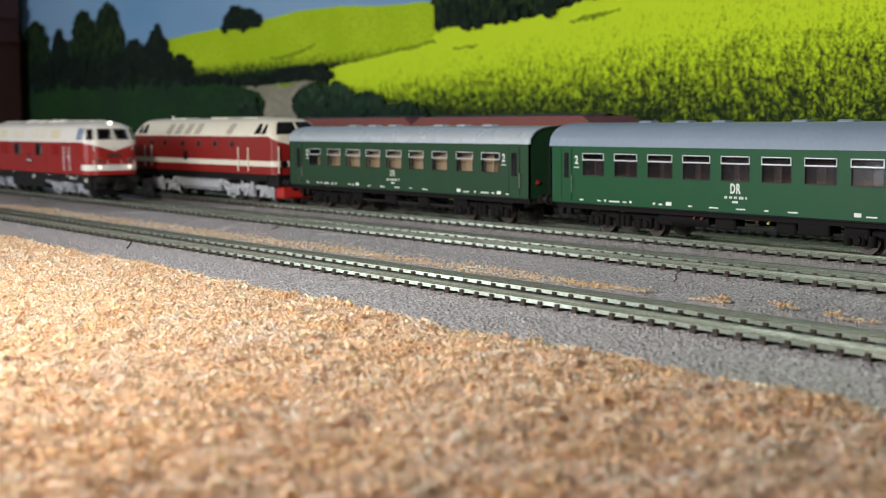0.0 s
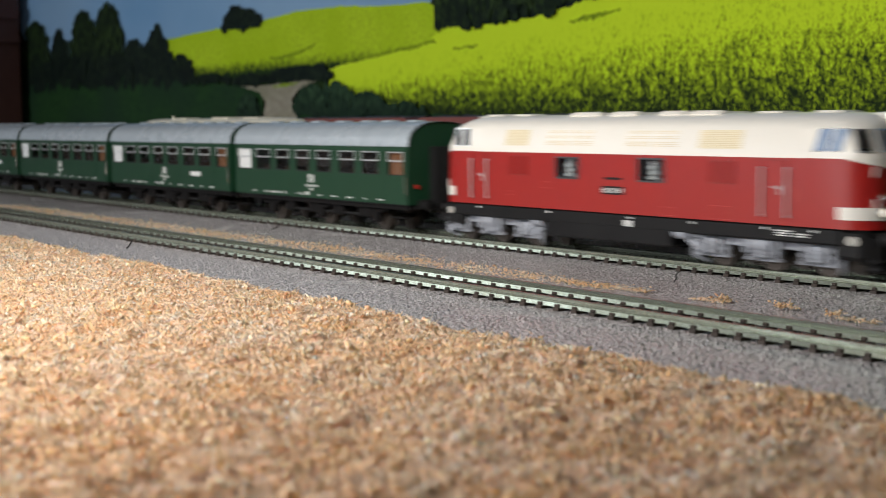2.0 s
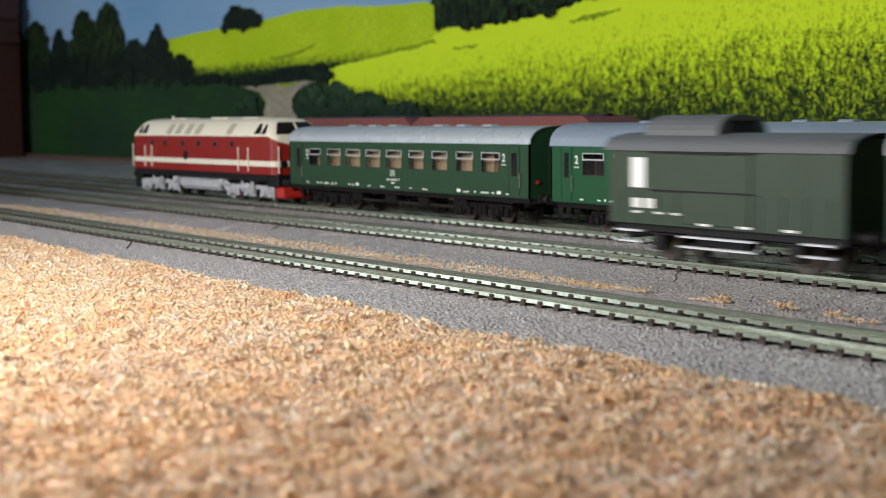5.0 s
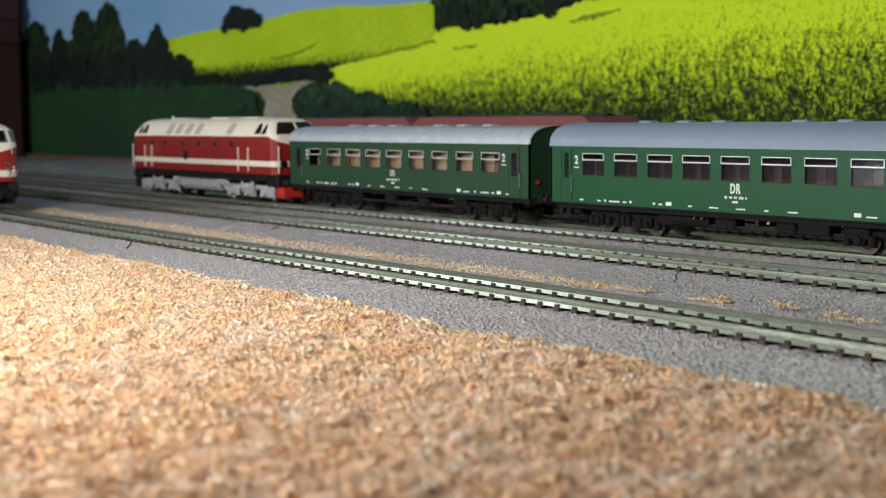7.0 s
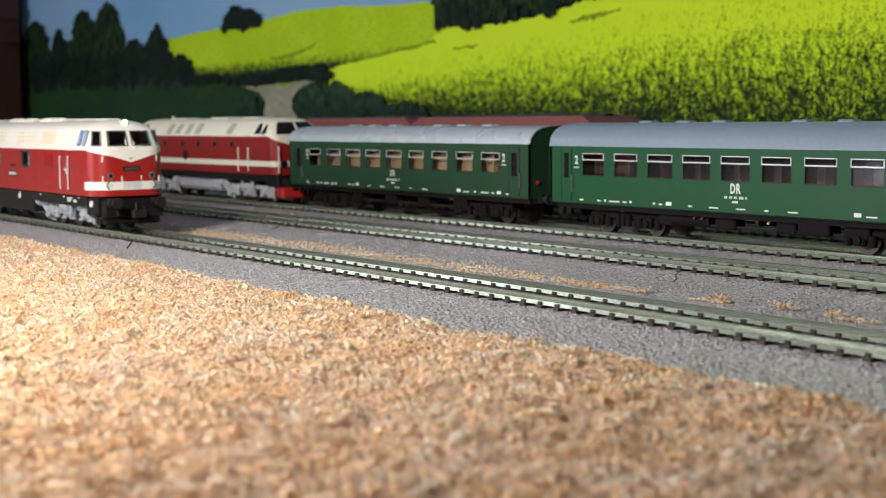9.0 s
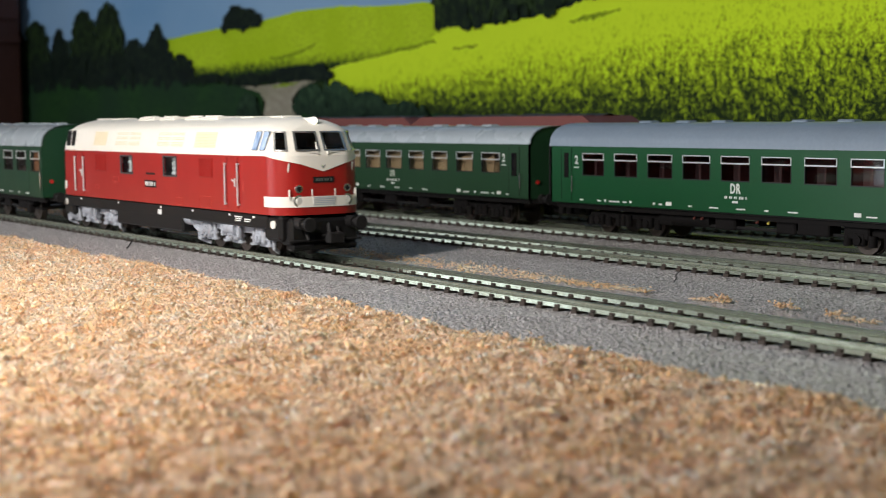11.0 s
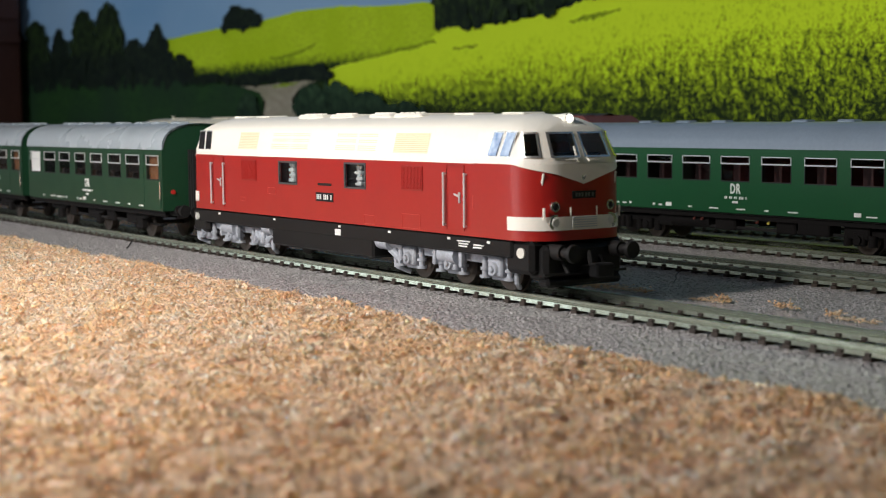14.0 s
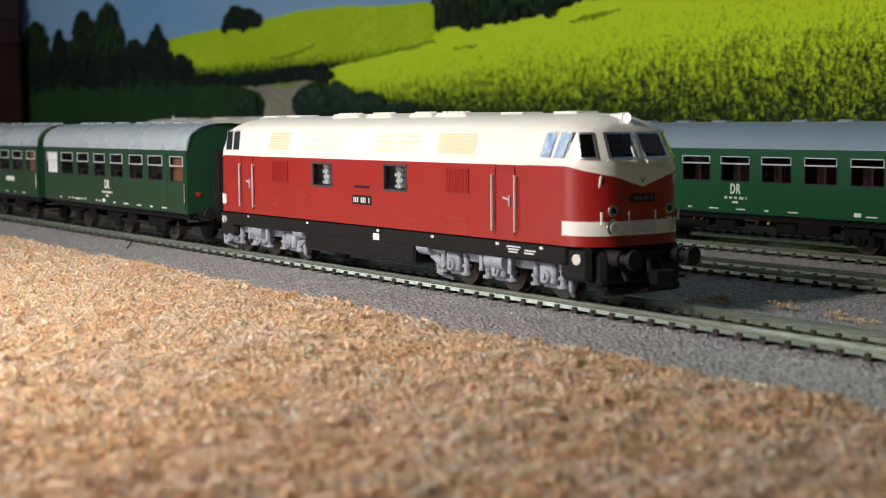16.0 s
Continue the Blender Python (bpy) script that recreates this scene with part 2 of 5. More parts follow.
def diesel_bogie(parent, cx, end, axles, material, r=0.0058):
    """Three-axle bogie: side frames with axle boxes, springs and a sand pipe, and its wheelsets."""
    e = bpy.data.objects.new("bogie", None)
    bm = bmesh.new()
    for s in (-1, 1):
        y0, y1 = (0.0105, 0.0128)
        ya, yb = (s * y0, s * y1) if s > 0 else (s * y1, s * y0)
        x0, x1 = cx + axles[0] - 0.010, cx + axles[-1] + 0.010
        box(bm, x0 + 0.003, x1 - 0.003, ya, yb, 0.0072, 0.0098, 0.0004)
        for a in axles:
            c = cx + a
            box(bm, c - 0.0032, c + 0.0032, min(s * 0.0118, s * 0.0142), max(s * 0.0118, s * 0.0142), 0.0040, 0.0096, 0.0006)
            rod(bm, (c, s * 0.0138, 0.0062), (c, s * 0.0150, 0.0062), 0.0021, 0.0017, 12)
            rod(bm, (c, s * 0.0148, 0.0062), (c, s * 0.0156, 0.0062), 0.0010, 0.0008, 10)
            for d in (-0.0055, 0.0055):
                rod(bm, (c + d, s * 0.0130, 0.0040), (c + d, s * 0.0130, 0.0092), 0.0009, 0.0009, 10)
                rod(bm, (c + d, s * 0.0130, 0.0034), (c + d, s * 0.0130, 0.0042), 0.0016, 0.0016, 10)
                rod(bm, (c + d, s * 0.0130, 0.0056), (c + d, s * 0.0130, 0.0064), 0.0014, 0.0014, 10)
            box(bm, c - 0.0035, c + 0.0035, min(s * 0.0112, s * 0.0124), max(s * 0.0112, s * 0.0124), 0.0030, 0.0040, 0.0003)
        for c in (x0 + 0.0016, x1 - 0.0016):
            rod(bm, (c, s * 0.0128, 0.0090), (c, s * 0.0128, 0.0028), 0.0009, 0.0007, 8)
            rod(bm, (c, s * 0.0128, 0.0030), (c + (0.003 if c < cx else -0.003), s * 0.0095, 0.0013), 0.0007, 0.0007, 8)
        # brake cylinder at the inner end
        q = cx - end * 0.0315
        rod(bm, (q - 0.0045, s * 0.0138, 0.0104), (q + 0.0015, s * 0.0138, 0.0104), 0.0026, 0.0026, 14)
        rod(bm, (q + end * 0.002, s * 0.0138, 0.0104), (q + end * 0.0075, s * 0.0138, 0.0092), 0.0016, 0.0008, 10)
        rod(bm, (q, s * 0.0134, 0.0080), (q + end * 0.006, s * 0.0130, 0.0048), 0.0011, 0.0011, 8)
        rod(bm, (cx - 0.004, s * 0.0136, 0.0085), (cx + 0.004, s * 0.0136, 0.0085), 0.0024, 0.0024, 12)
        # hangers
        for d in (-0.006, 0.0068):
            box(bm, cx + d - 0.0008, cx + d + 0.0008, min(s * 0.0142, s * 0.0154), max(s * 0.0142, s * 0.0154), 0.0055, 0.0120, 0.0002)
    b = part("bogie", bm, material, parent, smooth=True)
    for a in axles:
        wheelset(b, cx + a, r, mtl=STEEL)
    return b


def buffers(parent, end, xf, z=0.0121, y=0.01006):
    for s in (-1, 1):
        bm = rods(((end * (xf - 0.003), s * y, z), (end * (xf + 0.0035), s * y, z), 0.0022, 0.0020), ((end * (xf + 0.003), s * y, z), (end * (xf + 0.0072), s * y, z), 0.0013, 0.0013), ((end * (xf + 0.0070), s * y, z), (end * (xf + 0.0080), s * y, z), 0.0025, 0.0023), seg=16)
        part("buffer", bm, BLACK, parent, smooth=True)
    bm = boxes((min(end * xf, end * (xf + 0.007)), max(end * xf, end * (xf + 0.007)), -0.0018, 0.0018, 0.0062, 0.0082), (min(end * (xf + 0.005), end * (xf + 0.0085)), max(end * (xf + 0.005), end * (xf + 0.0085)), -0.0030, 0.0030, 0.0055, 0.0092), bev=0.0004)
    part("coupling", bm, BLACK, parent)


def bars(parent, y, rows, z, w, h, material=WHITE, name="inscription", thick=0.00012):
    """Small unreadable markings as plain bars on a side wall at y."""
    bm = bmesh.new()
    s = -1 if y < 0 else 1
    for x in rows:
        a, b = sorted((y, y + s * thick))
        box(bm, x - w / 2, x + w / 2, a, b, z - h / 2, z + h / 2)
    ob = part(name, bm, material, parent)
    if len(rows) > 1:
        ob["kind"] = "stuff"
    return ob


PROFILE_118 = [(0.0348, 0.0172), (0.0366, 0.0170), (0.0436, 0.0152), (0.0455, 0.0132), (0.0470, 0.0098), (0.0479, 0.0055), (0.0483, 0.0012)]
LEV_RED = [(0.0149, 0.0172, 0.1028, 0.0085, 0.0012), (0.0349, 0.0172, 0.1022, 0.0085, 0.0012)]
LEV_TOP = [(0.0348, 0.0172, 0.1022, 0.0085, 0.0012), (0.0366, 0.0170, 0.1018, 0.0078, 0.0012), (0.0436, 0.0152, 0.0984, 0.0066, 0.0012), (0.0455, 0.0132, 0.0972, 0.0090, 0.0010), (0.0470, 0.0098, 0.0945, 0.0080, 0.0008), (0.0479, 0.0055, 0.0895, 0.005, 0.0004), (0.0483, 0.0012, 0.084, 0.001, 0.0)]
XN = 0.078


def extruded(bm, profile, x0, x1):
    pts = [(-h, z) for z, h in profile] + [(h, z) for z, h in profile[::-1]]
    return sheet(bm, [[(x0, y, z) for y, z in pts], [(x1, y, z) for y, z in pts]])


def locomotive_118(lit):
    """Six-axle diesel locomotive in red and cream with two cabs."""
    L = thing("diesel_locomotive", "glossy red and cream six-axle model diesel locomotive with grey bogies", "locomotive", group="red locomotives")
    wins = [(-0.0318, -0.0197, 0.0261, 0.0333), (0.0105, 0.0226, 0.0261, 0.0336)]
    for s in (-1, 1):
        holes = wins if s < 0 else [(-b, -a, c, d) for a, b, c, d in wins]
        bm = holed_wall(bmesh.new(), -XN, XN, 0.0149, 0.0348, s * 0.0172, -s * 0.0009, holes)
        part("side_wall", bm, RED, L, "glossy red side wall")
        for a, b, c, d in holes:
            bm = bmesh.new()
            for q in ((a - 0.0003, b + 0.0003, c - 0.0003, c + 0.0003), (a - 0.0003, b + 0.0003, d - 0.0003, d + 0.0003), (a - 0.0003, a + 0.0003, c, d), (b - 0.0003, b + 0.0003, c, d)):
                y0, y1 = sorted((s * 0.0168, s * 0.01738))
                box(bm, q[0], q[1], y0, y1, q[2], q[3])
            w = part("engine_room_window", bm, GREYFRAME, L)
            part("pane", boxes((a, b, min(s * 0.0163, s * 0.0165), max(s * 0.0163, s * 0.0165), c, d)), GLASS, w)
    # engine block seen through the side windows
    bm = boxes((-0.04, 0.04, -0.0085, 0.0085, 0.0149, 0.0275), (-0.036, 0.035, -0.010, 0.010, 0.0275, 0.0345), bev=0.0006)
    part("engine_block", bm, ENGINE, L)
    bm = bmesh.new()
    for c in (-0.0278, 0.0145):
        for k in range(4):
            for sg in (-1, 1):
                y0, y1 = sorted((sg * 0.0130, sg * 0.0148))
                z = 0.0266 + k * 0.0017
                box(bm, c - 0.0020 + 0.0006 * (k % 2), c + 0.0022 - 0.0007 * ((k + 1) % 2), y0, y1, z, z + 0.0011, 0.0002)
                rod(bm, (c, sg * 0.0140, z), (c, sg * 0.0140, z + 0.0017), 0.0009, seg=8)
    part("machinery", bm, GREYM, L, "grey engine machinery behind the side windows")
    for end in (-1, 1):
        bm = sheet(bmesh.new(), [[nose_point(LEV_RED, s, z, 0, end, XN) for s in S_STEPS] for z in (0.0149, 0.0160, 0.0250, 0.0349)])
        part("nose", bm, RED, L, smooth=True)
    # upper part in cream
    bm = extruded(bmesh.new(), PROFILE_118, -XN, XN)
    part("upper_body", bm, CREAM, L, "cream upper body and roof", smooth=True)
    for end in (-1, 1):
        zs = [l[0] for l in LEV_TOP]
        zs = sorted(set(zs + [0.039, 0.0415, 0.0445, 0.0463]))
        zs = sorted(set(zs + [0.0370, 0.0429]))
        panes = ((1.38, 1.68), (1.97, 2.86), (3.14, 4.03), (4.32, 4.62))
        ss = sorted({round(q, 5) for q in S_STEPS + [q for pn in panes for q in pn]})
        bm = bmesh.new()
        vs = [[bm.verts.new(nose_point(LEV_TOP, q, z, 0, end, XN)) for q in ss] for z in zs]
        for k in range(len(zs) - 1):
            for i in range(len(ss) - 1):
                cz, cs = (zs[k] + zs[k + 1]) / 2, (ss[i] + ss[i + 1]) / 2
                if 0.0370 < cz < 0.0429 and any(p0 < cs < p1 for p0, p1 in panes):
                    continue
                bm.faces.new((vs[k][i], vs[k][i + 1], vs[k + 1][i + 1], vs[k + 1][i]))
        part("cab", bm, CREAM, L, smooth=True)
        x0, x1 = sorted((end * 0.0790, end * 0.0798))
        xa, xb = sorted((end * 0.0798, end * 0.0990))
        xc, xd = sorted((end * 0.0905, end * 0.0970))
        part("cab_bulkhead", boxes((x0, x1, -0.0146, 0.0146, 0.0349, 0.0425), (x0, x1, -0.0115, 0.0115, 0.0425, 0.0452)), CABWALL, L)
        part("cab_floor", boxes((xa, xb, -0.0140, 0.0140, 0.0345, 0.0350)), BLACK, L)
        part("control_desk", boxes((xc, xd, -0.0120, 0.0120, 0.0350, 0.0376), bev=0.0004), BLACKP, L)
        xe, xf2 = sorted((end * 0.0845, end * 0.0870))
        for yy in (-0.0070, 0.0070):
            part("driver_seat", boxes((xe, xf2, yy - 0.0028, yy + 0.0028, 0.0350, 0.0405), bev=0.0006), BROWNI, L)
        # pointed cream panel under the windscreens
        bm = nose_patch(bmesh.new(), LEV_RED, 1.0, 5.0, lambda s: 0.0349 - 0.0053 * max(0.0, 1 - abs(s - 3) / 1.9) ** 0.9, 0.0349, 0.00022, end, XN, 32, 2)
        part("nose_panel", bm, CREAM, L, smooth=True)
        bm = nose_patch(bmesh.new(), LEV_RED, 0.93, 5.07, 0.0176, 0.0212, 0.00024, end, XN, 32, 2)
        part("bumper_band", bm, CREAM, L, smooth=True)
        # windscreens, quarter lights and cab side windows
        for a, b in panes:
            bm = bmesh.new()
            d, dz = (0.05, 0.0004) if 1.7 < a < 4.2 else (0.04, 0.0004)
            nose_patch(bm, LEV_TOP, a - d, a + 0.01, 0.0370 - dz, 0.0429 + dz, 0.0003, end, XN, 1, 4)
            nose_patch(bm, LEV_TOP, b - 0.01, b + d, 0.0370 - dz, 0.0429 + dz, 0.0003, end, XN, 1, 4)
            nose_patch(bm, LEV_TOP, a, b, 0.0370 - dz, 0.0371, 0.0003, end, XN, 8, 1)
            nose_patch(bm, LEV_TOP, a, b, 0.0428, 0.0429 + dz, 0.0003, end, XN, 8, 1)
            w = part("windscreen" if 1.7 < a < 4.2 else "quarter_window", bm, CHROME, L)
            rows = [[nose_point(LEV_TOP, a + (b - a) * i / 8, 0.0370 + 0.0059 * k / 4, -0.0001, end, XN) for i in range(9)] for k in range(5)]
            part("pane", sheet(bmesh.new(), rows), GLASS, w)
        for s in (-1, 1):
            for x in (0.0838, 0.0893):
                rows, rows2 = [], []
                for k in range(4):
                    z = 0.0371 + 0.0061 * k / 3
                    hw = level(LEV_TOP, z)[0]
                    sh = 0.0014 * k / 3
                    rows.append([(end * (x - 0.0003 + sh), s * (hw + 0.0001), z + (k - 1.5) * 0.00025), (end * (x + 0.0044 + sh), s * (hw + 0.0001), z + (k - 1.5) * 0.00025)])
                    rows2.append([(end * (x + 0.0002 + sh), s * (hw + 0.00025), z), (end * (x + 0.0039 + sh), s * (hw + 0.00025), z)])
                w = part("cab_side_window", sheet(bmesh.new(), rows), CHROME, L)
                part("pane", sheet(bmesh.new(), rows2), REFLECTPANE if end > 0 else DARKGLASS, w)
        # lamps
        for s in (-1, 1):
            x = 0.1027
            for z, r, m2, nm in ((0.0197, 0.0021, HEADL2 if lit and end > 0 else LAMPOFF, "headlight"), (0.0238, 0.0014, DARKGLASS, "tail_light")):
                bm = rods(((end * (x - 0.001), s * 0.0095, z), (end * (x + 0.0008), s * 0.0095, z), r), seg=18)
                h = part(nm, bm, CHROME, L, smooth=True)
                bm = rods(((end * (x + 0.0006), s * 0.0095, z), (end * (x + 0.0011), s * 0.0095, z), r * 0.72, r * 0.5), seg=16)
                part("lens", bm, m2, h, smooth=True)
            bm = rods(((end * 0.0972, s * 0.0140, 0.0117), (end * 0.0976, s * 0.0166, 0.0117), 0.0014), seg=16)
            part("marker_lamp", bm, LAMPOFF, L, smooth=True)
        bm = rods(((end * 0.091, 0, 0.0466), (end * 0.0978, 0, 0.0468), 0.0012, 0.0015), seg=18)
        h = part("top_headlight", bm, CREAM, L, smooth=True)
        bm = rods(((end * 0.0976, 0, 0.0468), (end * 0.0983, 0, 0.0468), 0.0012, 0.0010), seg=16)
        part("lens", bm, HEADL if end > 0 else LAMPOFF, h, smooth=True)
        # grille in the band, grab rails and wipers
        bm = boxes(*[(min(end * 0.1036, end * 0.10425), max(end * 0.1036, end * 0.10425), -0.0042, 0.0042, 0.0182 + k * 0.00062, 0.0182 + k * 0.00062 + 0.0003) for k in range(5)])
        part("grille", bm, GREYM, L)
        for s in (-1, 1):
            bm = rods(((end * 0.1012, s * 0.0125, 0.0285), (end * 0.1022, s * 0.0125, 0.0325), 0.00035), ((end * 0.1030, s * 0.0130, 0.0206), (end * 0.1030, s * 0.0130, 0.0236), 0.00035), ((end * 0.1035, s * 0.0045, 0.0206), (end * 0.1035, s * 0.0045, 0.0236), 0.00035), seg=6)
            part("grab_rail", bm, CREAM, L)
            bm = rods(((end * 0.1034, s * 0.0020, 0.0360), (end * 0.1022, s * 0.0105, 0.0362), 0.0003), ((end * 0.1036, s * 0.002, 0.0355), (end * 0.1012, s * 0.0015, 0.0395), 0.0003), seg=6)
            part("wiper", bm, CREAM, L)
        bm = boxes((min(end * 0.1034, end * 0.10385), max(end * 0.1034, end * 0.10385), -0.0040, 0.0040, 0.0258, 0.0278))
        pl = part("number_plate", bm, BLACK, L)
        part("marking", boxes(*[(min(end * 0.1038, end * 0.10395), max(end * 0.1038, end * 0.10395), y, y + 0.0006, 0.0263, 0.0273) for y in (-0.0030, -0.0020, -0.0010, 0.0003, 0.0013, 0.0026)]), DIMMARK, pl)["kind"] = "stuff"
        bm = bmesh.new()
        for s in (-1, 1):
            rod(bm, (end * 0.1036, s * 0.0007, 0.0318), (end * 0.1036, 0, 0.0308), 0.0003, seg=6)
        part("badge", bm, CHROME, L)
        # buffer beam, apron, steps
        bm = boxes((min(end * 0.090, end * 0.1015), max(end * 0.090, end * 0.1015), -0.0160, 0.0160, 0.0060, 0.0150), (min(end * 0.096, end * 0.1042), max(end * 0.096, end * 0.1042), -0.0135, 0.0135, 0.0046, 0.0138), bev=0.0012)
        part("buffer_beam", bm, BLACKP, L)
        part("plough", boxes((min(end * 0.1000, end * 0.1046), max(end * 0.1000, end * 0.1046), -0.0130, 0.0130, 0.0028, 0.0052), bev=0.0008), BLACKP, L)
        bm = rods(((end * 0.1040, -0.008, 0.0105), (end * 0.1062, -0.0075, 0.0065), 0.0006), ((end * 0.1040, 0.005, 0.0105), (end * 0.1060, 0.0055, 0.0062), 0.0006), ((end * 0.1040, 0.0015, 0.0118), (end * 0.1058, 0.001, 0.0075), 0.0008), ((end * 0.1044, -0.0142, 0.0062), (end * 0.1044, 0.0142, 0.0062), 0.0004), seg=8)
        part("brake_hose", bm, BLACK, L, smooth=True)
        buffers(L, end, 0.1040)
    # frame
    bm = boxes((-0.094, 0.094, -0.0167, 0.0167, 0.0100, 0.0149), bev=0.0006)
    part("underframe", bm, BLACKP, L, "black underframe with white markings")
    bm = boxes((-0.0385, 0.0255, -0.01665, 0.01665, 0.0050, 0.0112), bev=0.0007)
    part("fuel_tank", bm, BLACKP, L)
    for end in (-1, 1):
        diesel_bogie(L, 0.0620 if end > 0 else -0.0742, end, (-0.0210, 0.0, 0.0210), BOGIE)
    # cab doors, handrails and side grilles
    for s in (-1, 1):
        for end in (-1, 1):
            x0, x1 = (0.0655, 0.0738) if end > 0 else (-0.0810, -0.0728)
            y0, y1 = sorted((s * 0.0172, s * 0.01735))
            d = part("cab_door", boxes((x0, x1, y0, y1, 0.0163, 0.0342)), RED, L)
            y0, y1 = sorted((s * 0.01735, s * 0.0176))
            part("door_gap", boxes((x0, x0 + 0.0002, y0, y0 + 0.0001, 0.0163, 0.0342), (x1 - 0.0002, x1, y0, y0 + 0.0001, 0.0163, 0.0342), (x0, x1, y0, y0 + 0.0001, 0.0340, 0.0342)), DARKRED, d)
            part("handle", rods(((x1 - 0.002, s * 0.0176, 0.0268), (x1 - 0.002, s * 0.0176, 0.0238), 0.0003), ((x1 - 0.0045, s * 0.0176, 0.0262), (x1 - 0.0018, s * 0.0176, 0.0255), 0.0003), seg=6), SILVER, d)
            for x in (x0 - 0.0008, x1 + 0.0008):
                part("handrail", rods(((x, s * 0.0180, 0.0172), (x, s * 0.0180, 0.0322), 0.00032), ((x, s * 0.0172, 0.0176), (x, s * 0.0180, 0.0176), 0.0003), ((x, s * 0.0172, 0.0318), (x, s * 0.0180, 0.0318), 0.0003), seg=6), SILVER, L)
        for x0, x1 in ((0.0425, 0.0535), (-0.0590, -0.0480)):
            y0, y1 = sorted((s * 0.0172, s * 0.0174))
            g = part("side_grille", boxes((x0, x1, y0, y1, 0.0264, 0.0336)), DARKRED, L)
            y0, y1 = sorted((s * 0.0174, s * 0.01752))
            for k in range(15):
                x = x0 + (x1 - x0) * (k + 0.5) / 15
                part("slat", boxes((x - 0.00021, x + 0.00021, y0, y1, 0.0268, 0.0332)), RED, g)
        for x0, x1, z0, z1 in ((-0.0400, -0.0345, 0.0222, 0.0245), (0.0215, 0.0275, 0.0154, 0.0182), (0.0425, 0.0520, 0.0154, 0.0196), (-0.0600, -0.0560, 0.0190, 0.0205), (0.0775, 0.0925, 0.0222, 0.0262)):
            ya, yb = sorted((s * 0.0172, s * 0.01728))
            t = 0.00016
            if x1 > XN:
                x1 = XN - 0.0002
            part("access_panel", boxes((x0, x1, ya, yb, z0, z0 + t), (x0, x1, ya, yb, z1 - t, z1), (x0, x0 + t, ya, yb, z0, z1), (x1 - t, x1, ya, yb, z0, z1)), PANELRED, L)
        # roof-side ventilation grilles on the leaning cream panels
        for x0, x1, dots in ((0.0375, 0.0555, 0), (0.0035, 0.0285, 1), (-0.0385, -0.0125, 1), (-0.0620, -0.0480, 0)):
            rows = []
            for k in (0, 1):
                z = 0.0372 + 0.0058 * k
                hw = level(LEV_TOP, z)[0] + 0.00012
                rows.append([(x0, s * hw, z), (x1, s * hw, z)])
            g = part("vent_panel", sheet(bmesh.new(), rows), CREAM if dots else VENTL, L)
            bm = bmesh.new()
            if dots:
                nx = 18
                for row in range(9):
                    if row in (3, 6):
                        continue
                    z = 0.0376 + row * 0.0006
                    hw = level(LEV_TOP, z)[0] + 0.0002
                    for k in range(nx):
                        x = x0 + 0.0006 + (x1 - x0 - 0.0012) * (k + 0.5) / nx
                        if nx // 2 - 0.6 < k < nx // 2 + 0.4:
                            continue
                        y0, y1 = sorted((s * (hw - 0.0004), s * hw))
                        box(bm, x - 0.0004, x + 0.0004, y0, y1, z, z + 0.0003)
            else:
                for row in range(10):
                    z = 0.0376 + row * 0.00055
                    hw = level(LEV_TOP, z)[0] + 0.0002
                    y0, y1 = sorted((s * (hw - 0.0004), s * hw))
                    box(bm, x0 + 0.0004, x1 - 0.0004, y0, y1, z, z + 0.00022)
            part("louvre", bm, VENT, g)["kind"] = "stuff"
        # markings
        y = s * 0.0172
        p0, p1 = sorted((y, y + s * 0.0002))
        pl = part("number_plate", boxes((-0.0072, 0.0035, p0, p1, 0.0212, 0.0240)), BLACK, L)
        bars(pl, y + s * 0.0002, [-0.0062 + 0.00108 * k for k in range(9) if k not in (3, 7)], 0.0226, 0.00055, 0.0016, WHITE, "marking")
        bars(L, y, [-0.0018], 0.0266, 0.0085, 0.0008, BLACK, "maker_plate")
        yb = s * 0.0167
        bars(L, yb, [0.0062, -0.0365, -0.078, 0.035, 0.0655, 0.0840], 0.0137, 0.0014, 0.0007)
        bars(L, yb, [0.0725], 0.0133, 0.0060, 0.0004)
        bars(L, yb, [0.0725, 0.0795], 0.0126, 0.0045, 0.0004)
        bars(L, yb, [0.0722, 0.0790], 0.0119, 0.0040, 0.0004)
        bars(L, yb, [0.0052], 0.0118, 0.0034, 0.0020)
        bars(L, y, [-0.1020 + 0.0], 0.0196, 0.0001, 0.0001)
    # roof gear
    for x in (-0.085, -0.068, 0.055, 0.078):
        part("roof_hatch", boxes((x - 0.005, x + 0.005, -0.004, 0.004, 0.0479, 0.0487), bev=0.0004), CREAM, L)
    for x, w in ((-0.0285, 0.008), (-0.0085, 0.007), (0.0145, 0.006), (0.0300, 0.0075)):
        part("roof_fan", boxes((x - w, x + w, -0.0072, 0.0072, 0.0470, 0.0488), bev=0.0008), CREAM, L)
        bm = bmesh.new()
        for k in range(5):
            rod(bm, (x - w * 0.75 + k * w * 0.375, -0.0045, 0.0485), (x - w * 0.75 + k * w * 0.375, -0.0045, 0.0492), 0.0010, 0.0007, seg=8)
        part("roof_bolts", bm, CREAM, L)["kind"] = "stuff"
    return L


